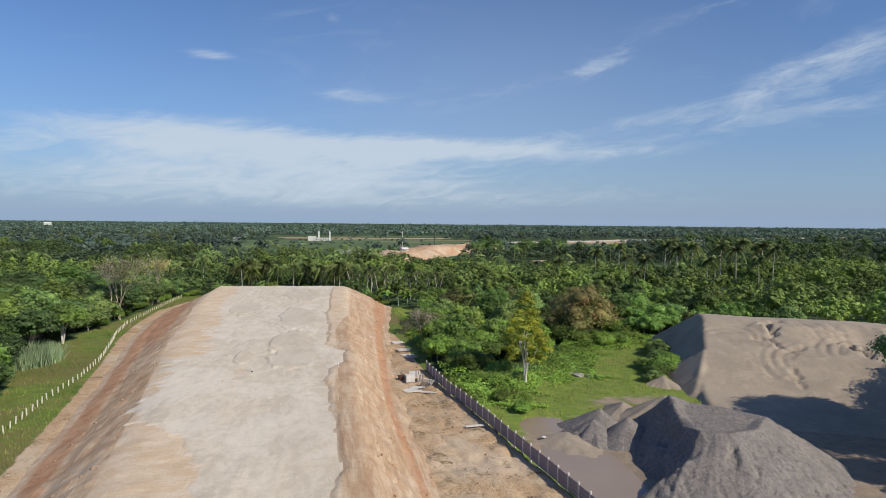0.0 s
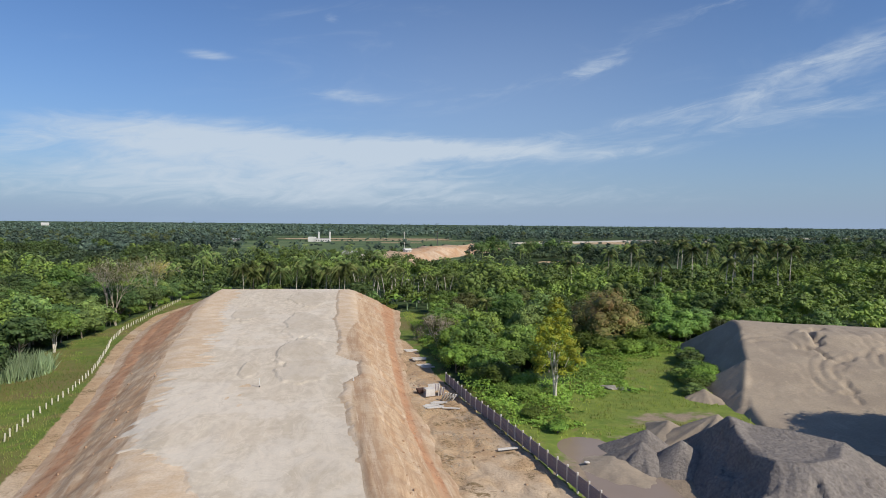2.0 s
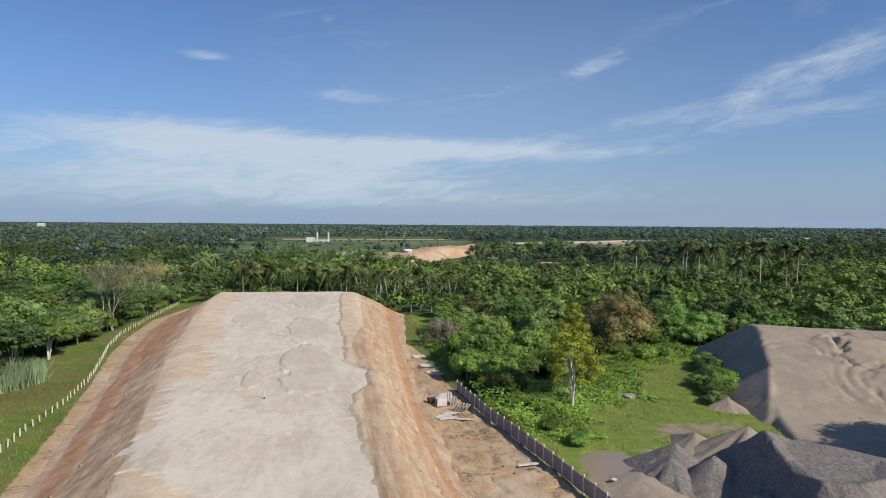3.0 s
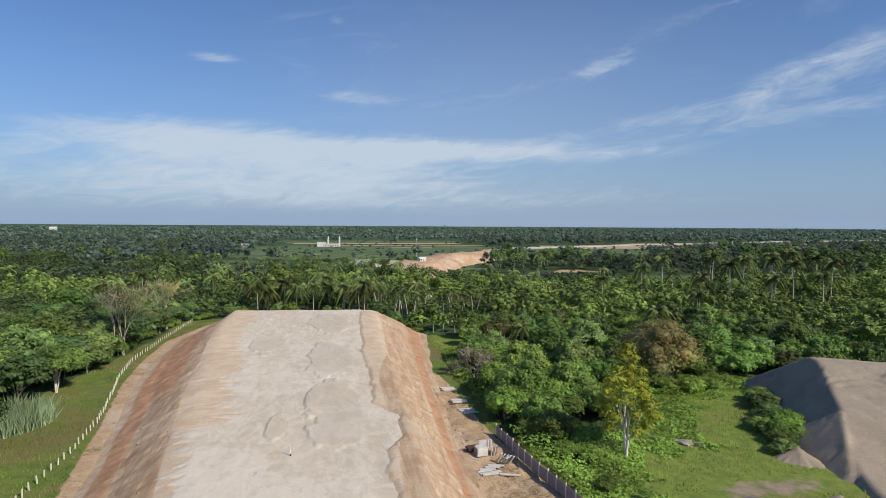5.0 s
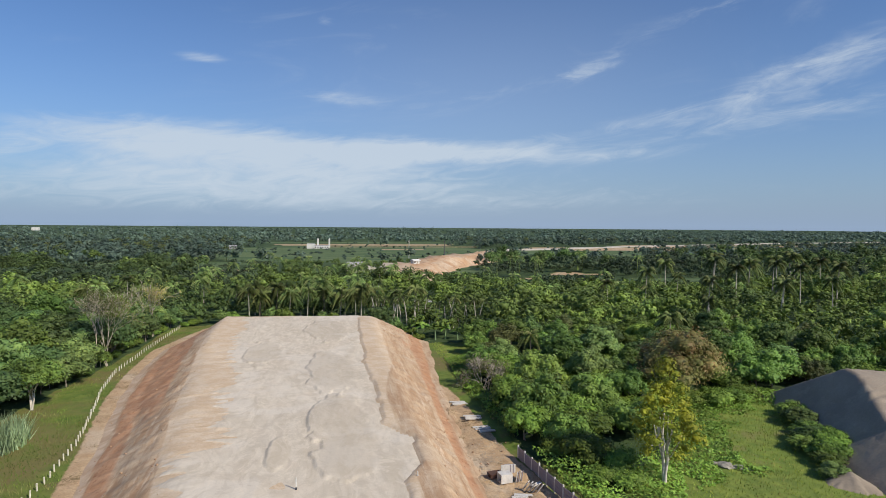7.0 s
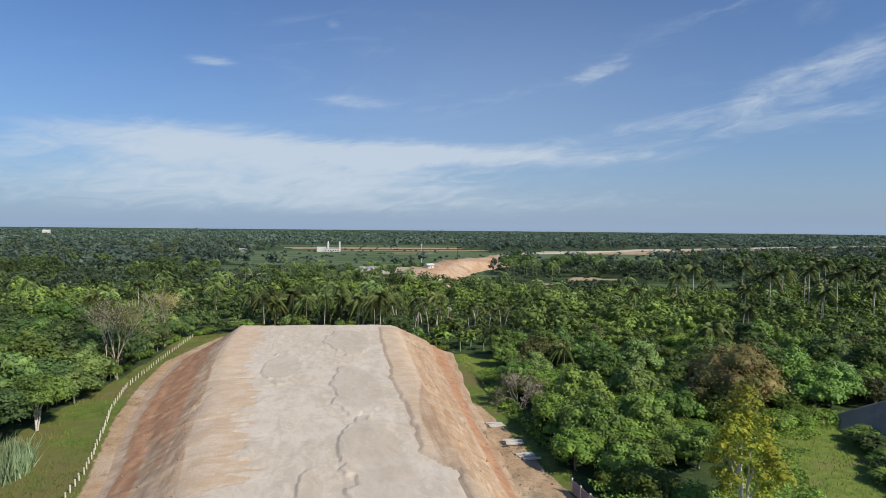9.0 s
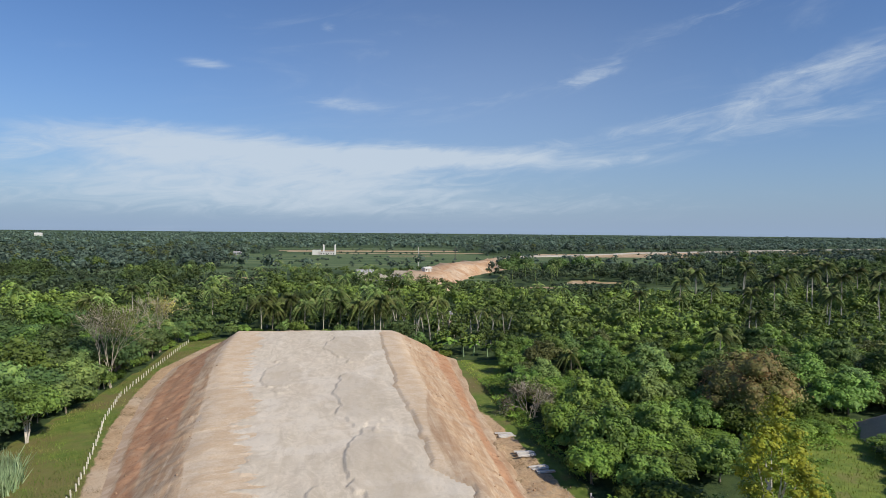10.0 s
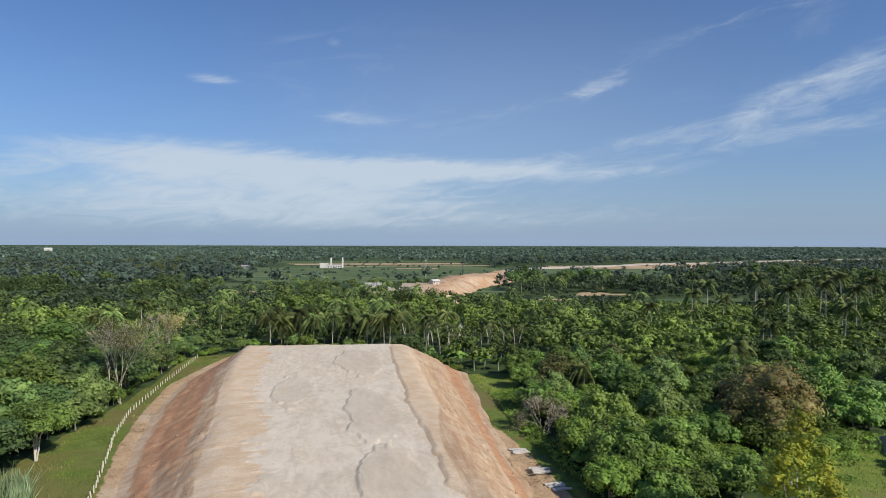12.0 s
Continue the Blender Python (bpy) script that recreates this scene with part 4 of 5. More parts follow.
def palm(name, label, seed, height, length=4.7, count=28, leaflets=18, width=0.26, at=None):
    rng = np.random.default_rng(seed)
    root = tagged(new(name), label, "palm tree")
    bend = rng.normal(size=2) * height * 0.06
    hs = np.linspace(0, 1, 8)
    path = [np.array((bend[0] * h ** 2, bend[1] * h ** 2, -0.4 + (height + 0.4) * h)) for h in hs]
    v, f = tube(path, [0.24 if h == 0 else 0.17 - 0.06 * h for h in hs], 7)
    child("trunk", mesh_of("trunk", v, f, None, M_BARK_PALE if seed % 2 else M_BARK, True), root)
    v, f = frond_set(rng, count, length, 0.72, leaflets, width)
    child("crown", mesh_of("crown", v + path[-1], f, None, M_PALM), root)
    if at:
        root.matrix_basis = pose(*at)
    return root


def bare_tree(name, label, seed, height, mat, at, spread=0.28, leaves=0, leaf_mat=None, stems=4):
    """A thin-limbed tree that has lost most of its leaves."""
    rng = np.random.default_rng(seed)
    root = tagged(new(name), label, "tree")
    pieces, tips = [], []

    def grow(p, d, length, r, depth):
        q = p + d * length
        m = (p + q) / 2 + rng.normal(size=3) * length * 0.05
        pieces.append(tube([p, m, q], [r, r * 0.82, r * 0.62], 5 if depth < 2 else 3))
        tips.append(q)
        if depth >= 5:
            return
        for k in range(3 if depth in (1, 2) else 2):
            nd = unit((d + rng.normal(size=3) * (0.34 if depth else spread) + np.array((0, 0, 0.10)))[None])[0]
            grow(q, nd, length * rng.uniform(0.62, 0.85), max(r * 0.62, 0.035), depth + 1)

    for k in range(stems):
        grow(np.array((rng.normal() * 0.5, rng.normal() * 0.5, -0.3)), unit(np.array((rng.normal() * spread * 0.8, rng.normal() * spread * 0.8, 1.0))[None])[0], height * 0.27, 0.26 / stems ** 0.6, 0)
    v, f = merge(pieces)
    child("trunk", mesh_of("trunk", v, f, None, mat, True), root)
    if leaves:
        p = np.array(tips)[rng.integers(len(tips) // 3, len(tips), leaves)] + rng.normal(size=(leaves, 3)) * 0.6
        v, q = leaf_tris(p, unit(rng.normal(size=(leaves, 3)) + np.array((0, 0, 0.6))), 0.3, rng)
        child("crown", mesh_of("crown", v, None, q, leaf_mat), root)
    root.matrix_basis = pose(*at)
    return root


def at_scale(x, y, s, turn, sz=1.0, z=0.0):
    return pose(x, y, z, 0, 0, turn) @ Matrix.Diagonal((s, s, s * sz, 1))


# single trees that stand out
def tufts(seed):
    """Loose tufts up a slender crown, widest at a third of its height."""
    g = np.random.default_rng(seed)
    c, r = [], []
    for z, reach, count in ((5.2, 2.6, 5), (6.6, 3.4, 7), (8.2, 3.3, 7), (9.8, 2.9, 6), (11.4, 2.2, 5), (12.8, 1.4, 3), (14.2, 0.8, 2), (15.4, 0.3, 2)):
        for k in range(count):
            a = 6.283 * (k + g.uniform(-0.3, 0.3)) / count + z
            c.append((math.cos(a) * reach * g.uniform(0.55, 1.05), math.sin(a) * reach * g.uniform(0.55, 1.05), (z + g.uniform(-0.6, 0.6)) * 0.93))
            r.append(g.uniform(0.7, 1.25))
    return np.array(c), np.array(r)


tree("tree", "tall tree with thin yellow-green foliage and pale forked trunk", 11, 3.9, 14.4, 2.0, 37, 4600, 0.3, M_LEAF_YELLOW, M_BARK_WHITE, 3, 0.3, at=(39.7, 82.2, 0, 0, 0, 40), core=0.6, ragged=0.22, centres=tufts(4))
tree("tree", "broad domed tree with rusty brown and olive foliage", 12, 7.6, 15.0, -1.6, 110, 15000, 0.34, M_LEAF_BROWN, None, 1, 0.4, at=(64.6, 117, 0, 0, 0, 0))
tree("tree", "green broad-crowned tree with pale forked trunk", 13, 4.3, 6.8, 2.6, 50, 6000, 0.34, M_LEAF, M_BARK_WHITE, 3, 0.24, at=(-46.3, 127, 0, 0, 0, 0))
bare_tree("tree", "tall almost leafless tree with pale thin branches", 21, 18.0, M_TWIG, (-44.6, 156.5, 0), 0.22, 2600, M_LEAF_OLIVE, 5)
bare_tree("tree", "slim almost leafless tree with grey-brown branches", 22, 17.0, M_TWIG, (-44.2, 190, 0), 0.2, 1100, M_LEAF_BROWN, 3)
bare_tree("tree", "small dry grey tree with a mass of thin twigs", 23, 7.0, M_TWIG, (30.2, 126, 0), 0.6, 1800, M_LEAF_DRY, 5)
for k, (x, y, s) in enumerate(((82, 51, 1.4), (80.5, 40.5, 2.3), (89, 36, 2.3), (102, 55, 1.4), (75, 31, 1.3), (101, 45, 2.0), (108, 38, 2.0))):
    tree("tree", "tall dark green tree overhanging the sand stockpile", 31 + k, 4.6 * s * 0.9, 7.5 * s, 3.4 * s, 30, 6000, 0.42 if s < 1.5 else 0.6, M_LEAF_DARK, at=(x, y, 0, 0, 0, 50 * k))

# kinds of trees to repeat
KINDS = [
    tree("tree", "dense bright green leafy tree at the clearing", 41, 4.0, 6.0, 0.1, 44, 2150, 0.43, M_LEAF_BRIGHT),
    tree("tree", "dense green leafy tree in the wood", 42, 4.4, 7.6, 0.4, 46, 2150, 0.45, M_LEAF),
    tree("tree", "tall green tree with lumpy crown", 43, 4.6, 9.6, 0.9, 50, 2300, 0.47, M_LEAF),
    tree("tree", "dark green dense tree in the wood", 44, 4.6, 8.8, 0.5, 46, 2150, 0.46, M_LEAF_DARK),
    tree("bush", "low bright green spreading bush", 45, 3.6, 3.6, 0.1, 34, 2100, 0.36, M_LEAF_BRIGHT),
    tree("tree", "olive green thin-leaved tree", 46, 4.0, 8.2, 0.8, 40, 2400, 0.4, M_LEAF_OLIVE, core=0.6),
    tree("tree", "deep green layered tree beside the fenced verge", 47, 4.6, 7.4, 0.6, 46, 2200, 0.45, M_SHADE, squash=0.6),
]
tagged(KINDS[4], category="bush")
PALMS = [palm("palm_tree", "coconut palm with arching fronds", 51, 8.5, 4.8), palm("palm_tree", "tall coconut palm with pale trunk", 53, 11.5, 3.9), palm("palm_tree", "short leaning coconut palm", 54, 6.0, 3.8),
         palm("palm_tree", "slender areca palm with small crown on thin trunk", 55, 8.6, 2.3, 12, 12, 0.22)]
rng = np.random.default_rng(77)
taken = []


def free(x, y, r):
    return all((a - x) ** 2 + (b_ - y) ** 2 >= ((r + q) * 0.5) ** 2 for a, b_, q in taken)


def plant(kind, x, y, s, sz=1.0):
    copy_thing(kind, at_scale(x, y, s, rng.uniform(0, 360), sz))


def in_sight(x, y):
    return 6.6 - 0.48 * (y + 9) - 14 < x < 8 + 1.14 * (y + 9) + 8


def near_wood(x, y):
    return (x < 20 and y < 206 and x > -88) or (20 <= x < 122 and y < 172)


for x, y, r in ((39.4, 83.6, 5), (66.5, 117, 11), (-46.8, 127, 8), (-44.6, 156.5, 3), (-44.2, 190, 3), (29.8, 126, 4), (-45, 109, 13), (81.5, 51.5, 8), (90, 46.5, 8), (102, 55, 8), (79, 41, 8), (75, 31, 8), (88, 40, 8)):
    taken.append((x, y, r))
# palms behind the end of the embankment and in the wood beyond the stockpile
for x, y, k, s in ((-21.5, 213, 0, 1.1), (-18.5, 214, 2, 1.35), (-9.2, 212, 0, 1.05), (-3.7, 211, 1, 0.85), (6.4, 208, 0, 1.1), (12.6, 205, 0, 1.25), (17.6, 206, 0, 1.0), (22.5, 204, 1, 0.8), (-13.5, 216, 0, 1.2), (1.5, 214, 2, 1.5),
                   (-21, 226, 0, 1.15), (-14, 221, 2, 1.2), (-6, 219, 0, 1.0), (-2, 216, 1, 0.75), (4, 218, 2, 1.3), (11, 205, 0, 1.05), (14, 209, 0, 0.9), (17, 214, 0, 1.1), (-11, 232, 0, 1.1),
                   (24, 205, 1, 0.8), (-28, 232, 0, 1.0), (1, 228, 0, 1.2), (20, 226, 1, 0.9), (31, 212, 0, 1.1), (8, 212, 0, 1.0), (-17, 216, 0, 0.95), (162, 240, 1, 1.45), (181, 226, 1, 1.4), (196, 212, 1, 1.4), (106, 165, 1, 0.9),
                   (120, 185, 1, 1.2), (138, 175, 1, 1.2), (146, 205, 1, 1.4), (158, 214, 1, 1.5), (172, 204, 1, 1.4), (188, 236, 1, 1.5), (204, 228, 1, 1.45), (135, 232, 1, 1.4), (212, 250, 1, 1.5), (112, 208, 1, 1.3), (176, 258, 1, 1.5), (226, 268, 1, 1.5), (152, 190, 1, 1.15), (168, 186, 1, 1.15), (128, 214, 1, 1.1), (96, 205, 1, 1.0), (48, 150, 2, 0.9), (84, 150, 0, 1.0)):
    taken.append((x, y, 4))
    copy_thing(PALMS[k], at_scale(x, y, s, rng.uniform(0, 360)))
for k in range(22):
    x = 17 + 1.35 * k + rng.uniform(-0.5, 0.5)
    y = 197 - 0.45 * k + rng.uniform(-3, 4)
    taken.append((x, y, 1.5))
    copy_thing(PALMS[3], at_scale(x, y, rng.uniform(0.75, 1.12), rng.uniform(0, 360)))
step = 5.3
for gy in np.arange(58, 212, step):
    for gx in np.arange(-90, 124, step):
        x, y = gx + rng.uniform(-2, 2), gy + rng.uniform(-2, 2)
        a, b_, c_, d_ = rng.random(4)
        if not in_sight(x, y) or not near_wood(x, y) or bool(inside(x, y, CLEAR)) or not free(x, y, 5):
            continue
        edge = min(math.hypot(px - x, py - y) for px, py in CLEAR)
        if x > 70 and y < 112:
            continue
        if x > 20 and y < 135 and x < 48:
            k, s = (0, 4, 1, 0)[int(a * 4)], 0.72 + 0.3 * b_
        elif x > 20 and edge < 9 and y < 130:
            k, s = (0, 4, 1)[int(a * 3)], 0.7 + 0.35 * b_
        elif x > 20:
            k, s = (0, 1, 1, 2, 3, 0, 5, 4)[int(a * 8)], 0.58 + 0.42 * b_ ** 1.5
        else:
            k, s = (6, 6, 6, 2, 3, 6)[int(a * 6)], 0.75 + 0.4 * b_
        plant(KINDS[k], x, y, s, 0.85 + 0.3 * c_)
for x, y, s, k in ((61.5, 80, 0.4, 3), (63.5, 83, 0.45, 1), (66, 84.5, 0.4, 3), (65, 88, 0.5, 1), (68, 90, 0.55, 3), (70.5, 93.5, 0.5, 1), (72.5, 97, 0.6, 3), (75, 101, 0.6, 1)):
    plant(KINDS[k], x, y, s, 0.55)
for k, (x, y) in enumerate(((66, 85), (69, 88), (71, 90), (34.5, 68.5), (36.0, 70), (33, 74), (-46, 100), (-47.5, 96), (-50, 104), (35, 82), (32.5, 84), (36, 87), (30.5, 93), (33, 90), (62, 109.5), (66, 108.5), (70.5, 109.5), (74, 112))):
    plant(KINDS[4], x, y, (0.7, 0.75, 0.6, 0.4, 0.35, 0.4, 0.75, 0.8, 0.9, 0.6, 0.6, 0.8, 0.7, 0.9, 0.75, 0.85, 0.7, 0.7)[k])
for k, (x, y) in enumerate(along_line(CLEAR[1:14], 4.0)):
    if not (-50 < x < -39 and 98 < y < 131) and y > 62:
        plant(KINDS[(4, 3, 1, 4)[k % 4]], x + rng.uniform(-3.2, -1.0) * (x < -30), y + 2.0 * (x > -30), rng.uniform(0.38, 0.62))
for k, (x, y) in enumerate(along_line(CLEAR[14:18], 3.6)):
    if not (24 < x < 32 and 118 < y < 130):
        plant(KINDS[(4, 0, 1)[k % 3]], x + 2.0, y + 1.0 * (y > 160), rng.uniform(0.4, 0.62))
for n_, ob in enumerate(KINDS):
    ob.matrix_basis = at_scale((-72, -66, 48, 60, 45, 80, -62)[n_], (176, 150, 132, 140, 101, 130, 163)[n_], 1, 0)


def banana_plant(seed):
    """Broad arching leaves, split along the rib, on a short green stem."""
    g = np.random.default_rng(seed)
    root = tagged(new("banana_plant"), "banana plant with broad pale green arching leaves", "banana plant")
    v, f = tube([(0, 0, -0.2), (0.05, 0, 1.0), (0.1, 0.05, 2.0)], [0.16, 0.13, 0.09], 6)
    child("stem", mesh_of("stem", v, f, None, M_REED, True), root)
    vs, qs, n = [], [], 0
    for k in range(9):
        a, up, length = k * 2.4 + g.uniform(-0.3, 0.3), g.uniform(0.5, 1.3), g.uniform(1.9, 2.7)
        out, side = np.array((math.cos(a), math.sin(a), 0)), np.array((-math.sin(a), math.cos(a), 0))
        t = np.linspace(0, 1, 7)
        rib = out[None] * (t * length * math.cos(up))[:, None] + np.array((0, 0, 1.0))[None] * (2.0 + t * length * math.sin(up) - 1.1 * t ** 2.2 * length * 0.6)[:, None]
        w = (0.36 * np.sin(np.clip(t * 0.9 + 0.1, 0, 1) * 3.0) ** 0.7 + 0.02)[:, None]
        rows = np.stack((rib - side * w - np.array((0, 0, 0.12)), rib, rib + side * w - np.array((0, 0, 0.12))), 1).reshape(-1, 3)
        i = np.arange(21).reshape(7, 3)
        q = np.stack((i[:-1, :-1], i[:-1, 1:], i[1:, 1:], i[1:, :-1]), -1).reshape(-1, 4)
        vs.append(rows)
        qs.append(q + n)
        n += 21
    child("leaves", mesh_of("leaves", np.concatenate(vs), np.concatenate(qs), None, M_LEAF_BRIGHT), root)
    return root


BANANA = [banana_plant(5), banana_plant(6)]
for k, (x, y) in enumerate(((52, 158), (55, 161), (58, 159), (61, 163), (49, 155), (56, 166), (63, 158), (24, 174), (27, 175), (30, 173.5), (33, 175), (36, 173), (26, 179), (31, 179), (92, 122), (95, 126), (99, 121),
                            (103, 125), (107, 122), (90, 130), (97, 132), (104, 131), (-52, 96), (-54, 92), (-49, 93))):
    copy_thing(BANANA[k % 2], at_scale(x, y, rng.uniform(1.1, 1.7), rng.uniform(0, 360)))
BANANA[0].matrix_basis, BANANA[1].matrix_basis = at_scale(110, 128, 1.4, 30), at_scale(113, 124, 1.5, 80)
for n_, ob in enumerate(PALMS):
    ob.matrix_basis = at_scale(-75 + n_ * 12, 236, 1, 0)


# ---- woods further off ----
def wood(name, label, seed, spots, clumps, leaves, size, mat, full=3.8):
    """Many crowns joined: clumps of leaves round small cores. spots: x, y, radius, height of the crown, height of its foot."""
    g = np.random.default_rng(seed)
    vs, ts, n = [], [], 0
    for x, y, r, h, z in spots:
        c, cr = clumps_of(g, r, h, z, clumps)
        c += np.array((x, y, 0))
        cr = cr * (1.3 if clumps > 4 else 1.8)
        for cc, rr in zip(c, cr * (0.5 if leaves else 1.0)):
            iv = ICO1[0] * (rr * g.uniform(0.55, 1.2, len(ICO1[0])))[:, None] * np.array((1, 1, 0.8)) + cc
            vs.append(iv)
            ts.append(ICO1[1] + n)
            n += len(iv)
        if leaves:
            count = int(leaves * min(2.0, max(0.35, (r / full) ** 1.7)))
            pick = g.choice(clumps, count, p=cr ** 2 / (cr ** 2).sum())
            d = unit(g.normal(size=(count, 3)) + np.array((0, 0, 0.5)))
            p = c[pick] + d * (cr[pick] * g.uniform(0.68, 1.12, count))[:, None] * np.array((1, 1, 0.85))
            v, q = leaf_tris(p, unit(d + g.normal(size=(count, 3)) * 0.25 + np.array((0, 0, 0.3))), size, g)
            vs.append(v)
            ts.append(q + n)
            n += len(v)
    ob = new(name, mesh_of(name, np.concatenate(vs), None, np.concatenate(ts), mat))
    return tagged(ob, label, "woodland", kind="stuff")


def open_land(x, y):
    return bool(zone_field(x, y)) or bool(near_line(x, y, FAR_BANK, 17)) or bool(near_line(x, y, FAR_ROAD, 20))


def lines_of_sight():
    """For each field: its bearing, half its width in bearing, and the way to its near edge, from the end of the embankment's start."""
    res = []
    for cx, cy, rx, ry, k in FIELDS:
        if cx < 50 or cx > 240:
            continue
        d = math.hypot(cx + 5, cy - 33)
        res.append((math.atan2(cx + 5, cy - 33), rx * 0.9 / d, d - ry * 0.6))
    return res


SIGHTS = lines_of_sight()
TALL_PALMS = ((162, 240), (181, 226), (196, 212), (152, 190), (120, 185))


def tallest(x, y):
    """How high trees may grow here: low before the fields and round the tall palms."""
    a, d = math.atan2(x + 5, y - 33), math.hypot(x + 5, y - 33)
    top = 40.0
    for b0, half, reach in SIGHTS:
        if abs(a - b0) < half and d < reach:
            top = min(top, max(1.6, 33 * (1 - d / reach)))
    for px, py in TALL_PALMS:
        if -26 < y - py < 6 and abs(x - px + (py - y) * 0.6) < 9:
            top = min(top, 4.5)
    return top


g = np.random.default_rng(5)
groups = [[], [], [], []]
y = 60.0
while y < 470:
    step = 6.0 if y < 260 else 7.4
    for gx in np.arange(6.6 - 0.48 * (y + 9) - 14, 8 + 1.14 * (y + 9) + 8, step):
        x, yy = gx + g.uniform(-2.4, 2.4), y + g.uniform(-2.4, 2.4)
        r, a, b_ = g.uniform(2.9, 4.8), g.random(), g.uniform(0, 2.2)
        if bool(zone_field(x, yy)) and g.random() < 0.12 and not bool(near_line(x, yy, FAR_BANK, 20)):
            groups[2].append((x, yy, g.uniform(0.9, 1.9), g.uniform(1.0, 2.4), -0.2))
            continue
        if near_wood(x, yy) or open_land(x, yy) or bool(inside(x, yy, CLEAR)) or (-34 < x < 24 and yy < 213):
            continue
        big = g.random()
        r = r * (0.75 if big < 0.4 else 1.1 if big < 0.75 else 1.55)
        if fbm(x * 0.012, yy * 0.012, 7) > 0.16:
            r *= 0.55
        if yy > 320 and x < 150:
            r *= 0.62
            if yy > 390 and g.random() < 0.5:
                continue
        if yy < 250 and -60 < x < 50:
            r = min(r, 3.2)
        # past 330 m the pick leans to darker leaf colours, imitating aerial perspective
        patch = fbm(x * 0.02, yy * 0.02, 19) + g.uniform(-0.12, 0.12) - 0.25 * (yy > 330) - 0.3 * (x > 90 and yy > 270) - 0.3 * (yy < 250 and -60 < x < 22)
        top = tallest(x, yy)
        if r * (1.1 + 0.7 * a) + b_ > top:
            r, b_ = min(r, top / (1.1 + 0.7 * a)), 0.0
        # group 3: farther trees, whose leaf colour carries the haze tint
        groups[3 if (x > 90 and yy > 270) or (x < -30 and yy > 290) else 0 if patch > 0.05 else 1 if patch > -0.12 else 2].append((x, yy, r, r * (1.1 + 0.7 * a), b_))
    y += step
for _ in range(70):
    yy = g.uniform(230, 460)
    x = g.uniform(-0.5 * yy, 8 + 1.1 * yy)
    if not open_land(x, yy) and not -60 < x < 130 and tallest(x, yy) > 12:
        r = g.uniform(4.0, 6.0)
        groups[2 if g.random() < 0.7 else 1].append((x, yy, r, r * 1.6, g.uniform(4, 7)))
for _ in range(46):
    x, yy = 285 + g.normal() * 34, 300 + g.normal() * 28
    r = g.uniform(4.5, 7)
    groups[2].append((x, yy, r, r * 1.5, g.uniform(6, 12.5)))
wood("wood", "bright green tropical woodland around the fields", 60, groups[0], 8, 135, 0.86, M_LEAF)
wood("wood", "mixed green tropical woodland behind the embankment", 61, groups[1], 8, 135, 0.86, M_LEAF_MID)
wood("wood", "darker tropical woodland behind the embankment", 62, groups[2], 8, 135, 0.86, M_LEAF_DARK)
wood("wood", "dark woodland away from the embankment, tinted bluish for haze", 67, groups[3], 7, 110, 1.0, M_DEEP_HAZED)
spots = []
for _ in range(26):
    yy = g.uniform(225, 420)
    x = g.uniform(-0.46 * yy - 4, -52 - 0.1 * (yy - 225))
    r = g.uniform(4.5, 7.0)
    spots.append((x, yy, r, r * 1.5, g.uniform(2.0, 5.0)))
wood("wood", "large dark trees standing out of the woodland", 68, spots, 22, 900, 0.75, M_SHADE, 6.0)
wood("wood", "tall dark trees standing beside the road works", 66, [(112, 398, 5.2, 11, 2.5), (120, 402, 6.5, 13, 3), (128, 400, 6, 12, 4), (124, 410, 5.5, 12, 6), (116, 412, 5, 10, 4), (122, 394, 5, 9, 1),
                                                                   (150, 412, 6, 11, 2), (160, 420, 6.5, 12, 3), (172, 416, 6, 12, 4), (185, 420, 7, 13, 3)], 16, 800, 0.8, M_LEAF_DARK, 6.0)


def before_road(x, y):
    """Low fields lie before the far road, so that it shows between the trees."""
    a, d = math.atan2(x + 5, y - 33), math.hypot(x + 5, y - 33)
    line = [(math.atan2(px + 5, py - 33), math.hypot(px + 5, py - 33)) for px, py in FAR_ROAD[2:]]
    if not line[0][0] - 0.03 < a < line[-1][0]:
        return False
    r = float(np.interp(a, [q[0] for q in line], [q[1] for q in line]))
    return 0.70 * r < d < r + 15


spots = []
for _ in range(6200):
    y = 460 * (2900 / 460) ** (g.random() ** 1.15)
    x = g.uniform(-60 - y * 0.56, 60 + y * 1.2)
    if bool(zone_field(x, y)) and not bool(near_line(x, y, FAR_ROAD, 24)) and not bool(near_line(x, y, FAR_BANK, 22)) and g.random() < 0.2:
        spots.append((x, y, g.uniform(1.2, 2.8), g.uniform(1.2, 3.0), -0.3))
        continue
    if open_land(x, y) or (before_road(x, y) and g.random() < 0.85) or (tallest(x, y) < 7 and g.random() < 0.9):
        continue
    r = g.uniform(3.2, 6.2) * (1 + y / 2500) * (1.5 if g.random() < 0.22 else 0.95)
    high = min(r * g.uniform(0.8, 1.7), 10.0)
    spots.append((x, y, r, high, g.uniform(-0.5, 1.0) + float(fbm(np.array(x * 0.006), np.array(y * 0.006), 23)) * 7))
for _ in range(90):
    y = g.uniform(560, 1000)
    x = g.uniform(-y * 0.56, y * 1.2)
    if not open_land(x, y) and not before_road(x, y):
        spots.append((x, y, g.uniform(4.5, 7), g.uniform(7, 10), g.uniform(2, 5)))
# both distant woods wear the leaf colour with haze painted in
wood("wood", "distant mixed woodland around the fields", 63, [q for q in spots if q[1] < 950], 4, 42, 2.1, M_FAR_HAZED, 6.0)
wood("wood", "distant dark woodland reaching the horizon", 64, [q for q in spots if q[1] >= 950], 3, 14, 3.8, M_FAR_HAZED, 7.0)


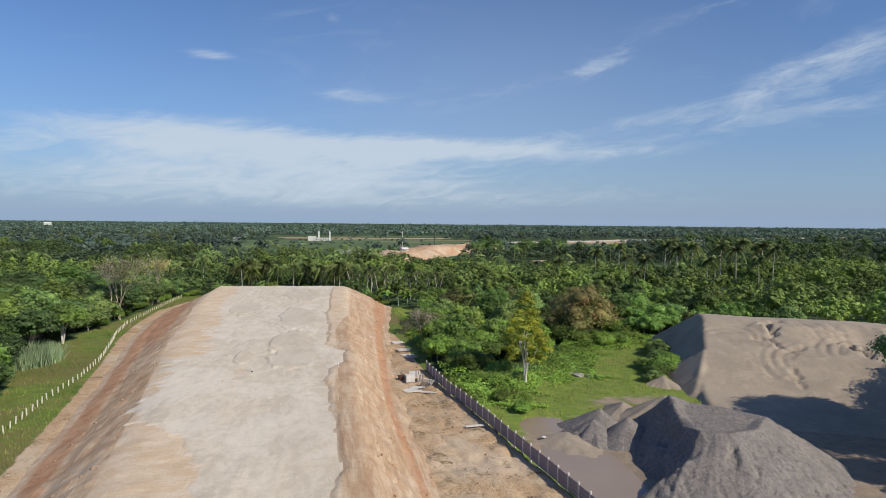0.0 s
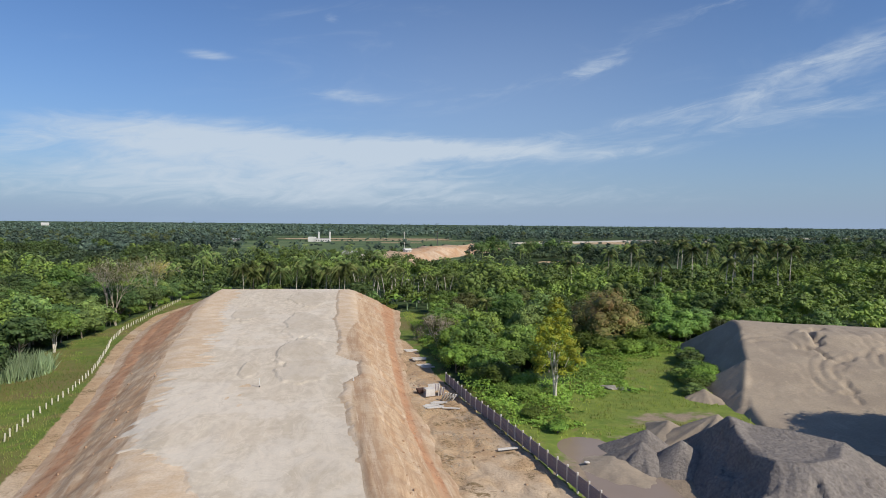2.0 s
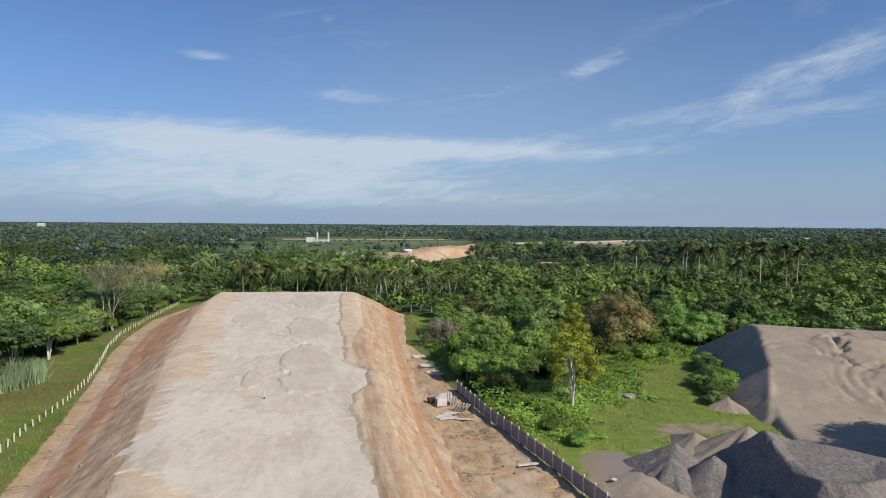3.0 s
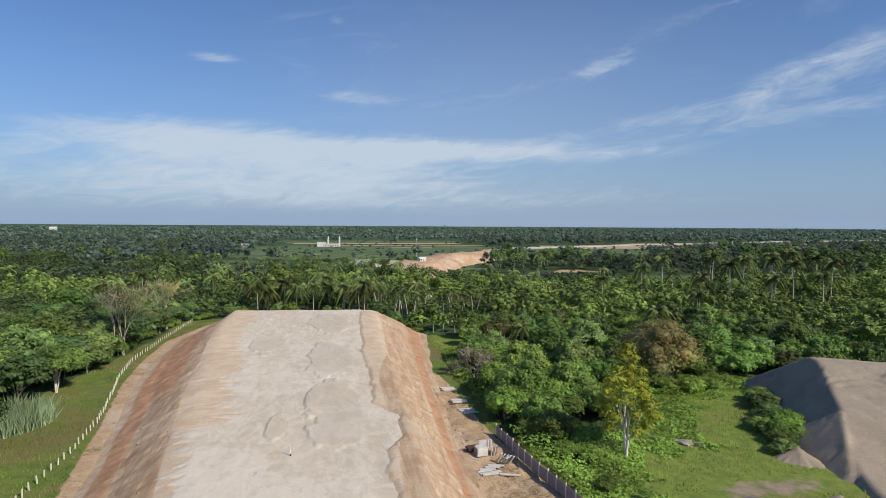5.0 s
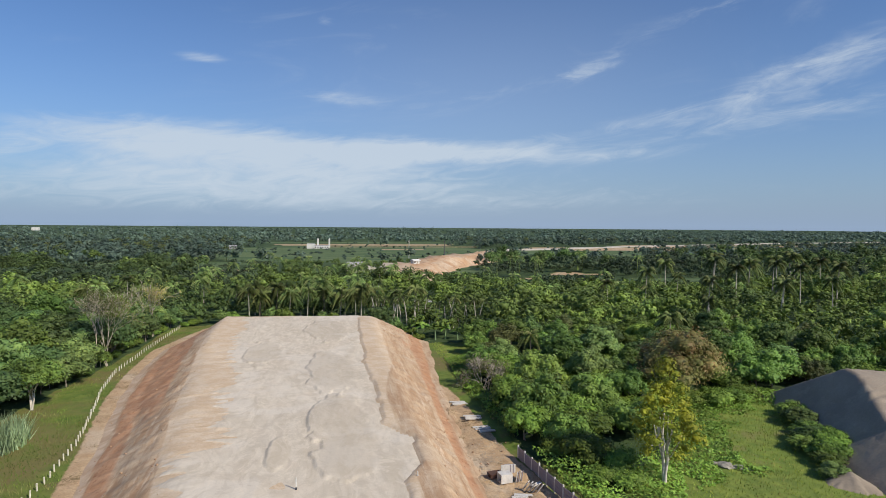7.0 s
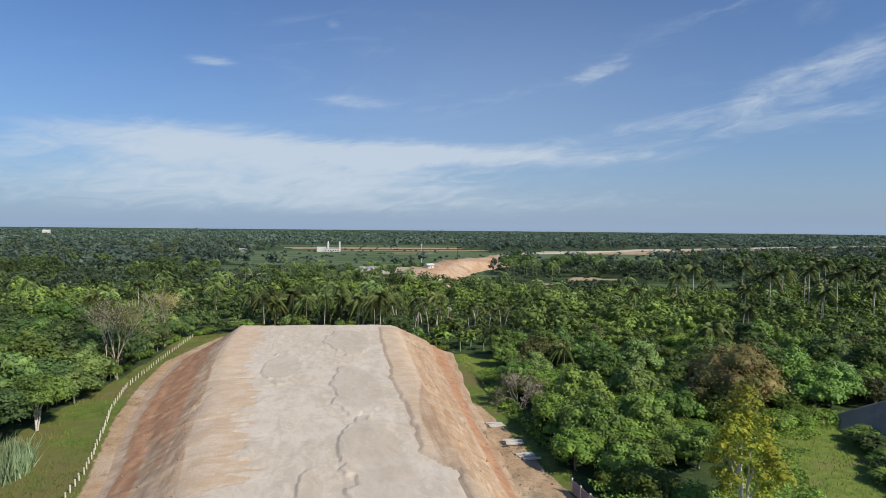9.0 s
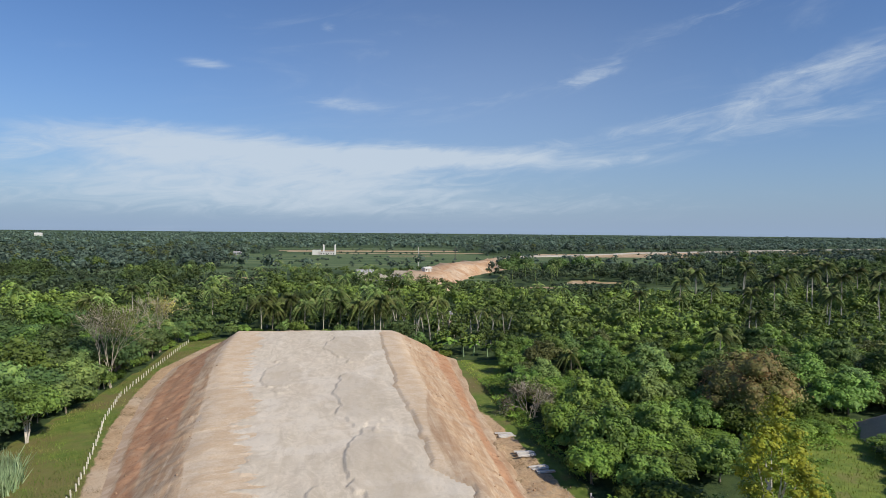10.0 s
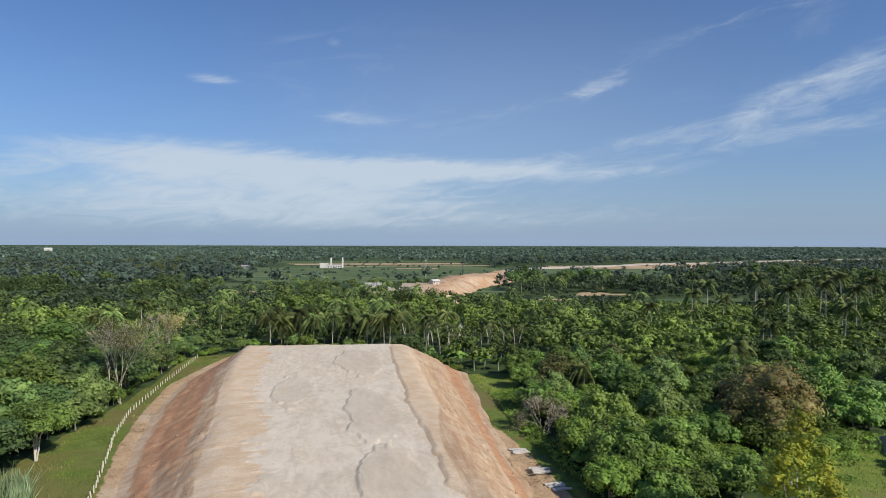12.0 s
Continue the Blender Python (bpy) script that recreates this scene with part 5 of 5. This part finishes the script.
def palm_grove(name, label, seed, spots, fronds, leaflets, width):
    g = np.random.default_rng(seed)
    vs, qs, n = [], [], 0
    for x, y, h in spots:
        v, q = frond_set(g, fronds, 4.0, 0.72, leaflets, width)
        tv, tq = tube([(x, y, 0), (x + g.normal() * 0.3, y, h * 0.5), (x, y, h)], [0.2, 0.15, 0.12], 4)
        for a, b_ in ((v + np.array((x, y, h)), q), (tv, tq)):
            vs.append(a)
            qs.append(b_ + n)
            n += len(a)
    ob = new(name, mesh_of(name, np.concatenate(vs), np.concatenate(qs), None, M_PALM))
    return tagged(ob, label, "palm grove", kind="stuff")


spots = []
while len(spots) < 170:
    y = g.uniform(205, 470)
    x = g.uniform(-0.5 * y, 8 + 1.1 * y)
    if (x < -50 and g.random() < 0.6):
        continue
    if not open_land(x, y) and not (near_wood(x, y) or (-34 < x < 24 and y < 226)) and tallest(x, y) > 11:
        spots.append((x, y, g.uniform(7, 12.5)))
palm_grove("palm_grove", "scattered coconut palms rising over the woodland", 64, spots, 14, 8, 0.48)
spots = []
while len(spots) < 200:
    y = g.uniform(470, 1000)
    x = g.uniform(-0.5 * y, 8 + 1.1 * y)
    if not open_land(x, y) and not before_road(x, y) and tallest(x, y) > 10:
        spots.append((x, y, g.uniform(8, 12)))
palm_grove("palm_grove", "distant coconut palms over dark woodland", 65, spots, 11, 4, 1.1)


# ---- low plants ----
def blades(name, label, category, seed, p, height, width, mat):
    g = np.random.default_rng(seed)
    n = len(p)
    a = g.uniform(0, 6.283, n)
    side = np.stack((np.cos(a), np.sin(a), a * 0), 1) * (width * g.uniform(0.6, 1.4, n))[:, None]
    lean = np.stack((g.normal(size=n) * 0.3, g.normal(size=n) * 0.3, np.ones(n)), 1) * (height * g.uniform(0.5, 1.3, n))[:, None]
    v = np.stack((p - side, p + side, p + lean * 0.7 + side * 0.6, p + lean), 1).reshape(-1, 3)
    ob = new(name, mesh_of(name, v, np.arange(n * 4).reshape(-1, 4), None, mat))
    return tagged(ob, label, category, kind="stuff")


def scatter(seed, n, x0, x1, y0, y1, ok):
    g = np.random.default_rng(seed)
    x, y = g.uniform(x0, x1, n), g.uniform(y0, y1, n)
    keep = ok(x, y)
    x, y = x[keep], y[keep]
    return np.stack((x, y, ground_height(x, y)), 1)


def verge(x, y):
    return inside(x, y, CLEAR) & (x < station(y, TOE_L) - 2.2) & (fbm(x * 0.2, y * 0.2, 33) > -0.12)


def meadow(x, y):
    return inside(x, y, CLEAR) & (x > np.interp(y, [40, 66, 93, 128, 170], [60, 30, 27, 25, 28])) & (zone_mud(x, y) + fbm(x * 0.3, y * 0.3, 35) * 0.6 < 0.3) & (x < 80) & ((x < 62) | (y > 76))


blades("grass", "unmown green and brown grass verge along the posts", "grass", 71, scatter(1, 36000, -46, -22, 50, 206, verge), 0.34, 0.035, M_GRASS)
blades("grass", "low green grass and creepers in the clearing", "grass", 72, scatter(2, 34000, 26, 80, 62, 172, meadow), 0.26, 0.05, M_LUSH)
blades("reeds", "pale green tall reeds at the edge of the verge", "reeds", 73, scatter(3, 4200, -54, -38, 101, 120, lambda x, y: (np.abs(x + 45.5) / 5.5) ** 2 + (np.abs(y - 110) / 7.5) ** 2 < 1), 2.6, 0.08, M_REED)


def undergrowth():
    g = np.random.default_rng(74)
    p = scatter(4, 130000, 26, 82, 66, 172, lambda x, y: inside(x, y, CLEAR) & (x > np.interp(y, [66, 93, 128, 170], [30, 27, 26, 29])) & ((x < 60) | (y > 88)))
    near = np.full(len(p), 1e9)
    line = CLEAR[15:25]
    for (x0, y0), (x1, y1) in zip(line, line[1:]):
        dx, dy = x1 - x0, y1 - y0
        t = np.clip(((p[:, 0] - x0) * dx + (p[:, 1] - y0) * dy) / (dx * dx + dy * dy), 0, 1)
        near = np.minimum(near, np.hypot(p[:, 0] - x0 - t * dx, p[:, 1] - y0 - t * dy))
    high = np.clip(1.5 - near * 0.16 + fbm(p[:, 0] * 0.3, p[:, 1] * 0.3, 37) * 2.2, 0, 2.2)
    p, high = p[high > 0.12], high[high > 0.12]
    p[:, 2] += high * g.uniform(0.6, 1.0, len(p))
    v, q = leaf_tris(p, unit(g.normal(size=p.shape) * 0.45 + np.array((0, 0, 1.0))), 0.34, g)
    tagged(new("undergrowth", mesh_of("undergrowth", v, None, q, M_LEAF_BRIGHT)), "bright green creepers and weeds along the wood's edge", "undergrowth", kind="stuff")


undergrowth()


# ---- loose things on the strip beside the embankment ----
def slab(label, size, at, turn, tilt=(0, 0), mat=None):
    ob = part("concrete_slab", box_bm(*size, (0, 0, 0), 0.02), mat or M_CONCRETE)
    ob.matrix_basis = pose(*at, tilt[0], tilt[1], turn)
    return tagged(ob, label, "slab", "slabs beside the embankment")


rs = random.Random(8)
for cx, cy, count in ((23.7, 104.6, 6), (23.3, 110.0, 5), (23.0, 118.2, 4)):
    z0 = float(ground_height(np.array(cx), np.array(cy)))
    for k in range(count):
        row, lay = k % 3, k // 3
        slab("pale weathered precast concrete slab lying in a stack", (2.5 + rs.uniform(-0.1, 0.2), 0.42, 0.13), (cx + rs.uniform(-0.35, 0.35), cy + (row - 1) * 0.85 + rs.uniform(-0.1, 0.1), z0 + 0.1 + lay * 0.14), rs.uniform(-9, 6))


def box_culvert(x, y, turn):
    """A short precast channel, open at one side."""
    root = tagged(new("box_culvert"), "short precast concrete box with a dark open side", "culvert")
    part("base", box_bm(1.5, 1.2, 0.12, (0, 0, 0.06), 0.01), M_CONCRETE, root)
    part("top", box_bm(1.5, 1.2, 0.12, (0, 0, 1.02), 0.01), M_CONCRETE, root)
    part("side", box_bm(1.5, 0.12, 0.84, (0, 0.54, 0.54), 0.01), M_CONCRETE, root)
    part("side", box_bm(1.5, 0.12, 0.84, (0, -0.54, 0.54), 0.01), M_CONCRETE, root)
    root.matrix_basis = pose(x, y, 0, 0, 0, turn)


box_culvert(21.2, 86.6, 8)
for k in range(5):
    slab("grey precast concrete slab standing on edge in a stack", (0.1, 1.1, 1.2), (21.9 + k * 0.2, 88.6 + 0.04 * k, 0.55), 82, (0, rs.uniform(3, 8)), M_PANEL if k % 2 else M_CONCRETE)
for k in range(4):
    slab("grey precast concrete slab leaning on its neighbours", (0.42, 0.1, 1.25), (22.6 + k * 0.26, 86.3 + 0.1 * k, 0.55), 62, (rs.uniform(6, 12), 0), M_PANEL if k % 2 else M_CONCRETE)
for k in range(5):
    slab("grey precast concrete slab leaning against a stack", (0.42, 0.1, 1.5), (22.9 + k * 0.32, 84.0 - 0.3 * k, 0.55), 40, (34, 0), M_CONCRETE)
for k in range(7):
    slab("long pale precast concrete slab lying on the earth", (rs.uniform(1.6, 2.8), 0.4, 0.13), (21.6 + rs.uniform(-1.4, 1.8), 79.6 + k * 0.5, 0.12 + 0.05 * (k % 2)), rs.uniform(-30, 20))


def trough(x, y, turn):
    """A dark tub for mixing, with a rim and a hollow."""
    root = tagged(new("mixing_trough"), "dark rusty steel trough standing on bare earth", "trough")
    bm = bmesh.new()
    rings = [[bm.verts.new((sx * a, sy * b_, z)) for sx, sy in ((-1, -1), (1, -1), (1, 1), (-1, 1))] for a, b_, z in ((0.6, 0.4, 0.0), (0.8, 0.55, 0.6), (0.72, 0.47, 0.6), (0.55, 0.35, 0.08))]
    for lo, hi in zip(rings, rings[1:]):
        for k in range(4):
            bm.faces.new((lo[k], lo[(k + 1) % 4], hi[(k + 1) % 4], hi[k]))
    bm.faces.new(rings[0][::-1])
    bm.faces.new(rings[-1])
    part("tub", bm, M_RUST, root)
    for sx in (-1, 1):
        part("handle", box_bm(0.06, 0.5, 0.06, (sx * 0.86, 0, 0.5), 0.01), M_DARKSTEEL, root)
    root.matrix_basis = pose(x, y, float(ground_height(np.array(x), np.array(y))), 0, 0, turn)


trough(20.2, 87.6, 12)
slab("long pale precast concrete slab lying on the earth", (2.5, 0.4, 0.15), (26.4, 63.8, 0.12), 4)
slab("pale precast concrete slab lying beside the fence", (1.6, 0.4, 0.15), (24.6, 85.0, 0.1), 30)


def stake(x, y, z, h, lean):
    root = tagged(new("survey_stake"), "white survey stake with a dark foot standing in sand", "stake")
    part("rod", box_bm(0.09, 0.09, h + 0.3, (0, 0, h / 2 - 0.15), 0.01), M_WHITE, root)
    part("foot", box_bm(0.16, 0.16, 0.3, (0.02, -0.05, 0.1), 0.02), M_DARKSTEEL, root, "dark foot block")
    root.matrix_basis = pose(x, y, z, lean, 0, 0)


stake(-2.9, 79.3, TOP + 0.05, 1.25, 3)
stake(9.4, 79.6, TOP, 0.8, 0)


def stalks():
    """Dry stalks and sticks strewn over the strip of bare earth."""
    g = np.random.default_rng(83)
    p = scatter(5, 3400, 17, 31, 38, 100, lambda x, y: (x > station(y, TOE_R) + 0.3) & (x < np.interp(y, [38, 100], [31, 24.5])) & (fbm(x * 0.16, y * 0.16, 39) > 0.02))
    n = len(p)
    a = g.uniform(0, 6.283, n)
    d = np.stack((np.cos(a), np.sin(a), g.uniform(-0.1, 0.35, n)), 1) * g.uniform(0.2, 0.7, n)[:, None]
    w = np.stack((-np.sin(a), np.cos(a), a * 0), 1) * 0.035
    up = np.array((0, 0, 0.06))
    v = np.stack((p - w + up, p + w + up, p + d + w * 0.5 + up, p + d - w * 0.5 + up), 1).reshape(-1, 3)
    tagged(new("stalks", mesh_of("stalks", v, np.arange(n * 4).reshape(-1, 4), None, M_TIMBER)), "dry straw-coloured stalks strewn over bare earth", "stalks", kind="stuff")


stalks()


def clods():
    """Loose lumps of soil on the slopes and the strip."""
    g = np.random.default_rng(81)
    vs, ts, n = [], [], 0
    for k in range(1500):
        y = g.uniform(36, 180)
        tl, cl, cr, tr = (float(station(y, v)) for v in (TOE_L, CREST_L, CREST_R, TOE_R))
        x = g.uniform(tl - 1, cl) if k % 3 == 0 else g.uniform(cr + 1, tr + 1) if k % 3 == 1 else g.uniform(tr, tr + 9)
        if k % 3 == 2 and y > 115:
            continue
        z = max(float(bank_height(np.array(x), np.array(y))), float(ground_height(np.array(x), np.array(y))))
        r = min(0.045 * (1 / max(g.random(), 0.02)) ** 0.5, 0.2)
        iv = ICO1[0] * (r * g.uniform(0.6, 1.1, len(ICO1[0])))[:, None] * np.array((1, 1, 0.7)) + np.array((x, y, z + r * 0.2))
        vs.append(iv)
        ts.append(ICO1[1] + n)
        n += len(iv)
    tagged(new("clods", mesh_of("clods", np.concatenate(vs), None, np.concatenate(ts), M_ROCK)), "loose clods of tan soil on slopes and bare strip", "clods", kind="stuff")


clods()
for k, (x, y, r) in enumerate(((50.6, 85.6, 1.0), (52.0, 84.8, 0.7), (49.6, 86.4, 0.6), (33.8, 58.6, 0.3), (52.9, 84.0, 0.45))):
    bm = bmesh.new()
    bmesh.ops.create_icosphere(bm, subdivisions=3, radius=r)
    for v in bm.verts:
        v.co *= 1 + 0.35 * noise.noise(v.co * 1.6 + Vector((k * 7, 0, 0)))
        v.co.z *= 0.42
    ob = part("boulder", bm, M_CONCRETE if k == 3 else M_RUBBLE)
    ob.matrix_basis = pose(x, y, 0.08)
    tagged(ob, "pale broken lump of rubble lying in grass", "rubble")


# ---- the far road works, houses and poles ----
def ribbon(name, label, line, top, foot, height, mat, seed):
    """A raised bank along a line, with worn sides."""
    pts = along_line(line, 3.0)
    rows = []
    for k, (x, y) in enumerate(pts):
        x0, y0 = pts[max(k - 1, 0)]
        x1, y1 = pts[min(k + 1, len(pts) - 1)]
        n = math.hypot(x1 - x0, y1 - y0)
        sx, sy = (y1 - y0) / n, -(x1 - x0) / n
        h = height * (1 + 0.9 * float(fbm(np.array(k * 0.12), np.array(seed * 1.0), seed, 3)))
        ends = min(1.0, (k + 0.2) / 2.5)
        for off, z in ((-foot, -0.8), (-foot * 0.85, h * 0.12), (-top * 1.15, h * 0.85), (-top, h), (0, h * 0.97), (top, h), (top * 1.2, h * 0.8), (foot * 0.8, h * 0.2), (foot, -0.8)):
            j = float(fbm(np.array(k * 0.35), np.array(off * 0.3), seed + 4, 3)) * top * 0.4
            lump = float(fbm(np.array(k * 0.5 + 9), np.array(off * 0.5), seed + 8, 3)) * height * 0.8
            rows.append((x + sx * (off + j), y + sy * (off + j), (z + lump * (z > 0)) * ends))
    i = np.arange(len(rows)).reshape(-1, 9)
    q = np.stack((i[:-1, :-1], i[:-1, 1:], i[1:, 1:], i[1:, :-1]), -1).reshape(-1, 4)
    return structure(new(name, mesh_of(name, rows, q, None, mat)), label, "embankment")


ribbon("embankment", "distant raw orange earth embankment under construction", FAR_BANK, 10, 22, 5.6, M_FARSOIL, 91)
ribbon("embankment", "distant low mound of pale dumped fill", [(14, 398), (24, 401), (35, 399), (46, 405)], 4, 9, 3.6, M_FARROAD, 95)
ribbon("road", "distant pale unpaved road on a low bank", FAR_ROAD, 4.5, 8, 1.3, M_FARROAD, 93)


def hall(x, y, turn):
    """White building with a low wing and two slim towers."""
    root = tagged(new("white_building"), "distant white building with two slim towers", "building")
    part("wall", box_bm(24, 12, 4.6, (0, 0, 2.3)), M_WHITE, root)
    part("wing", box_bm(12, 10, 7.5, (-15, -1, 3.75)), M_WHITE, root, "white side wing")
    part("roof", box_bm(22, 12.4, 0.6, (1, 0, 4.9)), M_ROOF_TIN, root, "grey roof slab")
    for tx in (-5, 12):
        tower = part("tower", box_bm(2.4, 2.4, 13, (tx, 3, 6.5), 0.1), M_WHITE, root)
        cap = bmesh.new()
        bmesh.ops.create_cone(cap, segments=10, radius1=1.5, radius2=0.1, depth=3, matrix=Matrix.Translation((tx, 3, 14.5)))
        part("spire", cap, M_WHITE, tower)
    for k in range(6):
        part("window", box_bm(1.6, 0.2, 1.6, (-8 + k * 3.6, -6.05, 2.4)), M_DARKSTEEL, root, "dark window opening")
    root.matrix_basis = pose(x, y, -0.6, 0, 0, turn) @ Matrix.Diagonal((0.8, 0.8, 0.85, 1))


hall(4.5, 755, -4)


def house(x, y, z, turn, sx, sy, h, wall_mat, roof_mat, label):
    root = tagged(new("house"), label, "house")
    part("wall", box_bm(sx, sy, h, (0, 0, h / 2)), wall_mat, root)
    bm = bmesh.new()
    a, b_ = sx / 2 + 0.5, sy / 2 + 0.6
    v = [bm.verts.new(p) for p in ((-a, -b_, h - 0.1), (a, -b_, h - 0.1), (a, 0, h + sy * 0.28), (-a, 0, h + sy * 0.28), (-a, b_, h - 0.1), (a, b_, h - 0.1),
                                   (-a, -b_, h - 0.25), (a, -b_, h - 0.25), (-a, b_, h - 0.25), (a, b_, h - 0.25))]
    for f in ((0, 1, 2, 3), (3, 2, 5, 4), (6, 7, 1, 0), (4, 5, 9, 8), (0, 3, 4, 8, 6), (1, 7, 9, 5, 2), (6, 8, 9, 7)):
        bm.faces.new([v[k] for k in f])
    part("roof", bm, roof_mat, root)
    part("door", box_bm(1.0, 0.1, 2.0, (0.5, -sy / 2 - 0.03, 1.0)), M_TIMBER, root)
    part("window", box_bm(1.2, 0.1, 1.0, (-sx * 0.3, -sy / 2 - 0.03, 1.6)), M_DARKSTEEL, root)
    root.matrix_basis = pose(x, y, z, 0, 0, turn)


house(36, 224, 0.2, 20, 3.6, 2.8, 3.2, M_TIMBER, M_ROOF_TIN, "small house with a tin roof among trees")
house(-690, 1690, 6, 10, 16, 9, 5, M_WHITE, M_WHITE, "distant white house standing above dark woodland")
house(23, 404, 0, 12, 10, 6, 4.5, M_WHITE, M_ROOF_TIN, "low house with a grey roof beside the road works")
house(45, 388, 0, -20, 10, 7, 4.5, M_WHITE, M_TIMBER, "small pale house beside the road works")
house(62, 402, 4.4, 30, 5, 3, 2.6, M_WHITE, M_WHITE, "small white site hut on the orange embankment")
house(-96, 745, 0, 0, 8, 5, 3, M_ROOF_TIN, M_ROOF_TIN, "distant low grey house at the edge of fields")


def pole(x, y, h, mat, label):
    root = tagged(new("utility_pole"), label, "pole")
    v, f = tube([(0, 0, -0.5), (0, 0, h * 0.5), (0, 0, h)], [0.35, 0.3, 0.22], 8)
    child("shaft", mesh_of("shaft", v, f, None, mat, True), root)
    part("crossarm", box_bm(2.4, 0.25, 0.25, (0, 0, h - 1)), mat, root)
    root.matrix_basis = pose(x, y, 0, 0, 0, 15)


pole(76, 520, 17, M_CONCRETE, "pale tall utility pole beside the road works")
pole(96, 470, 18, M_DARKSTEEL, "dark tall pole beside the road works")
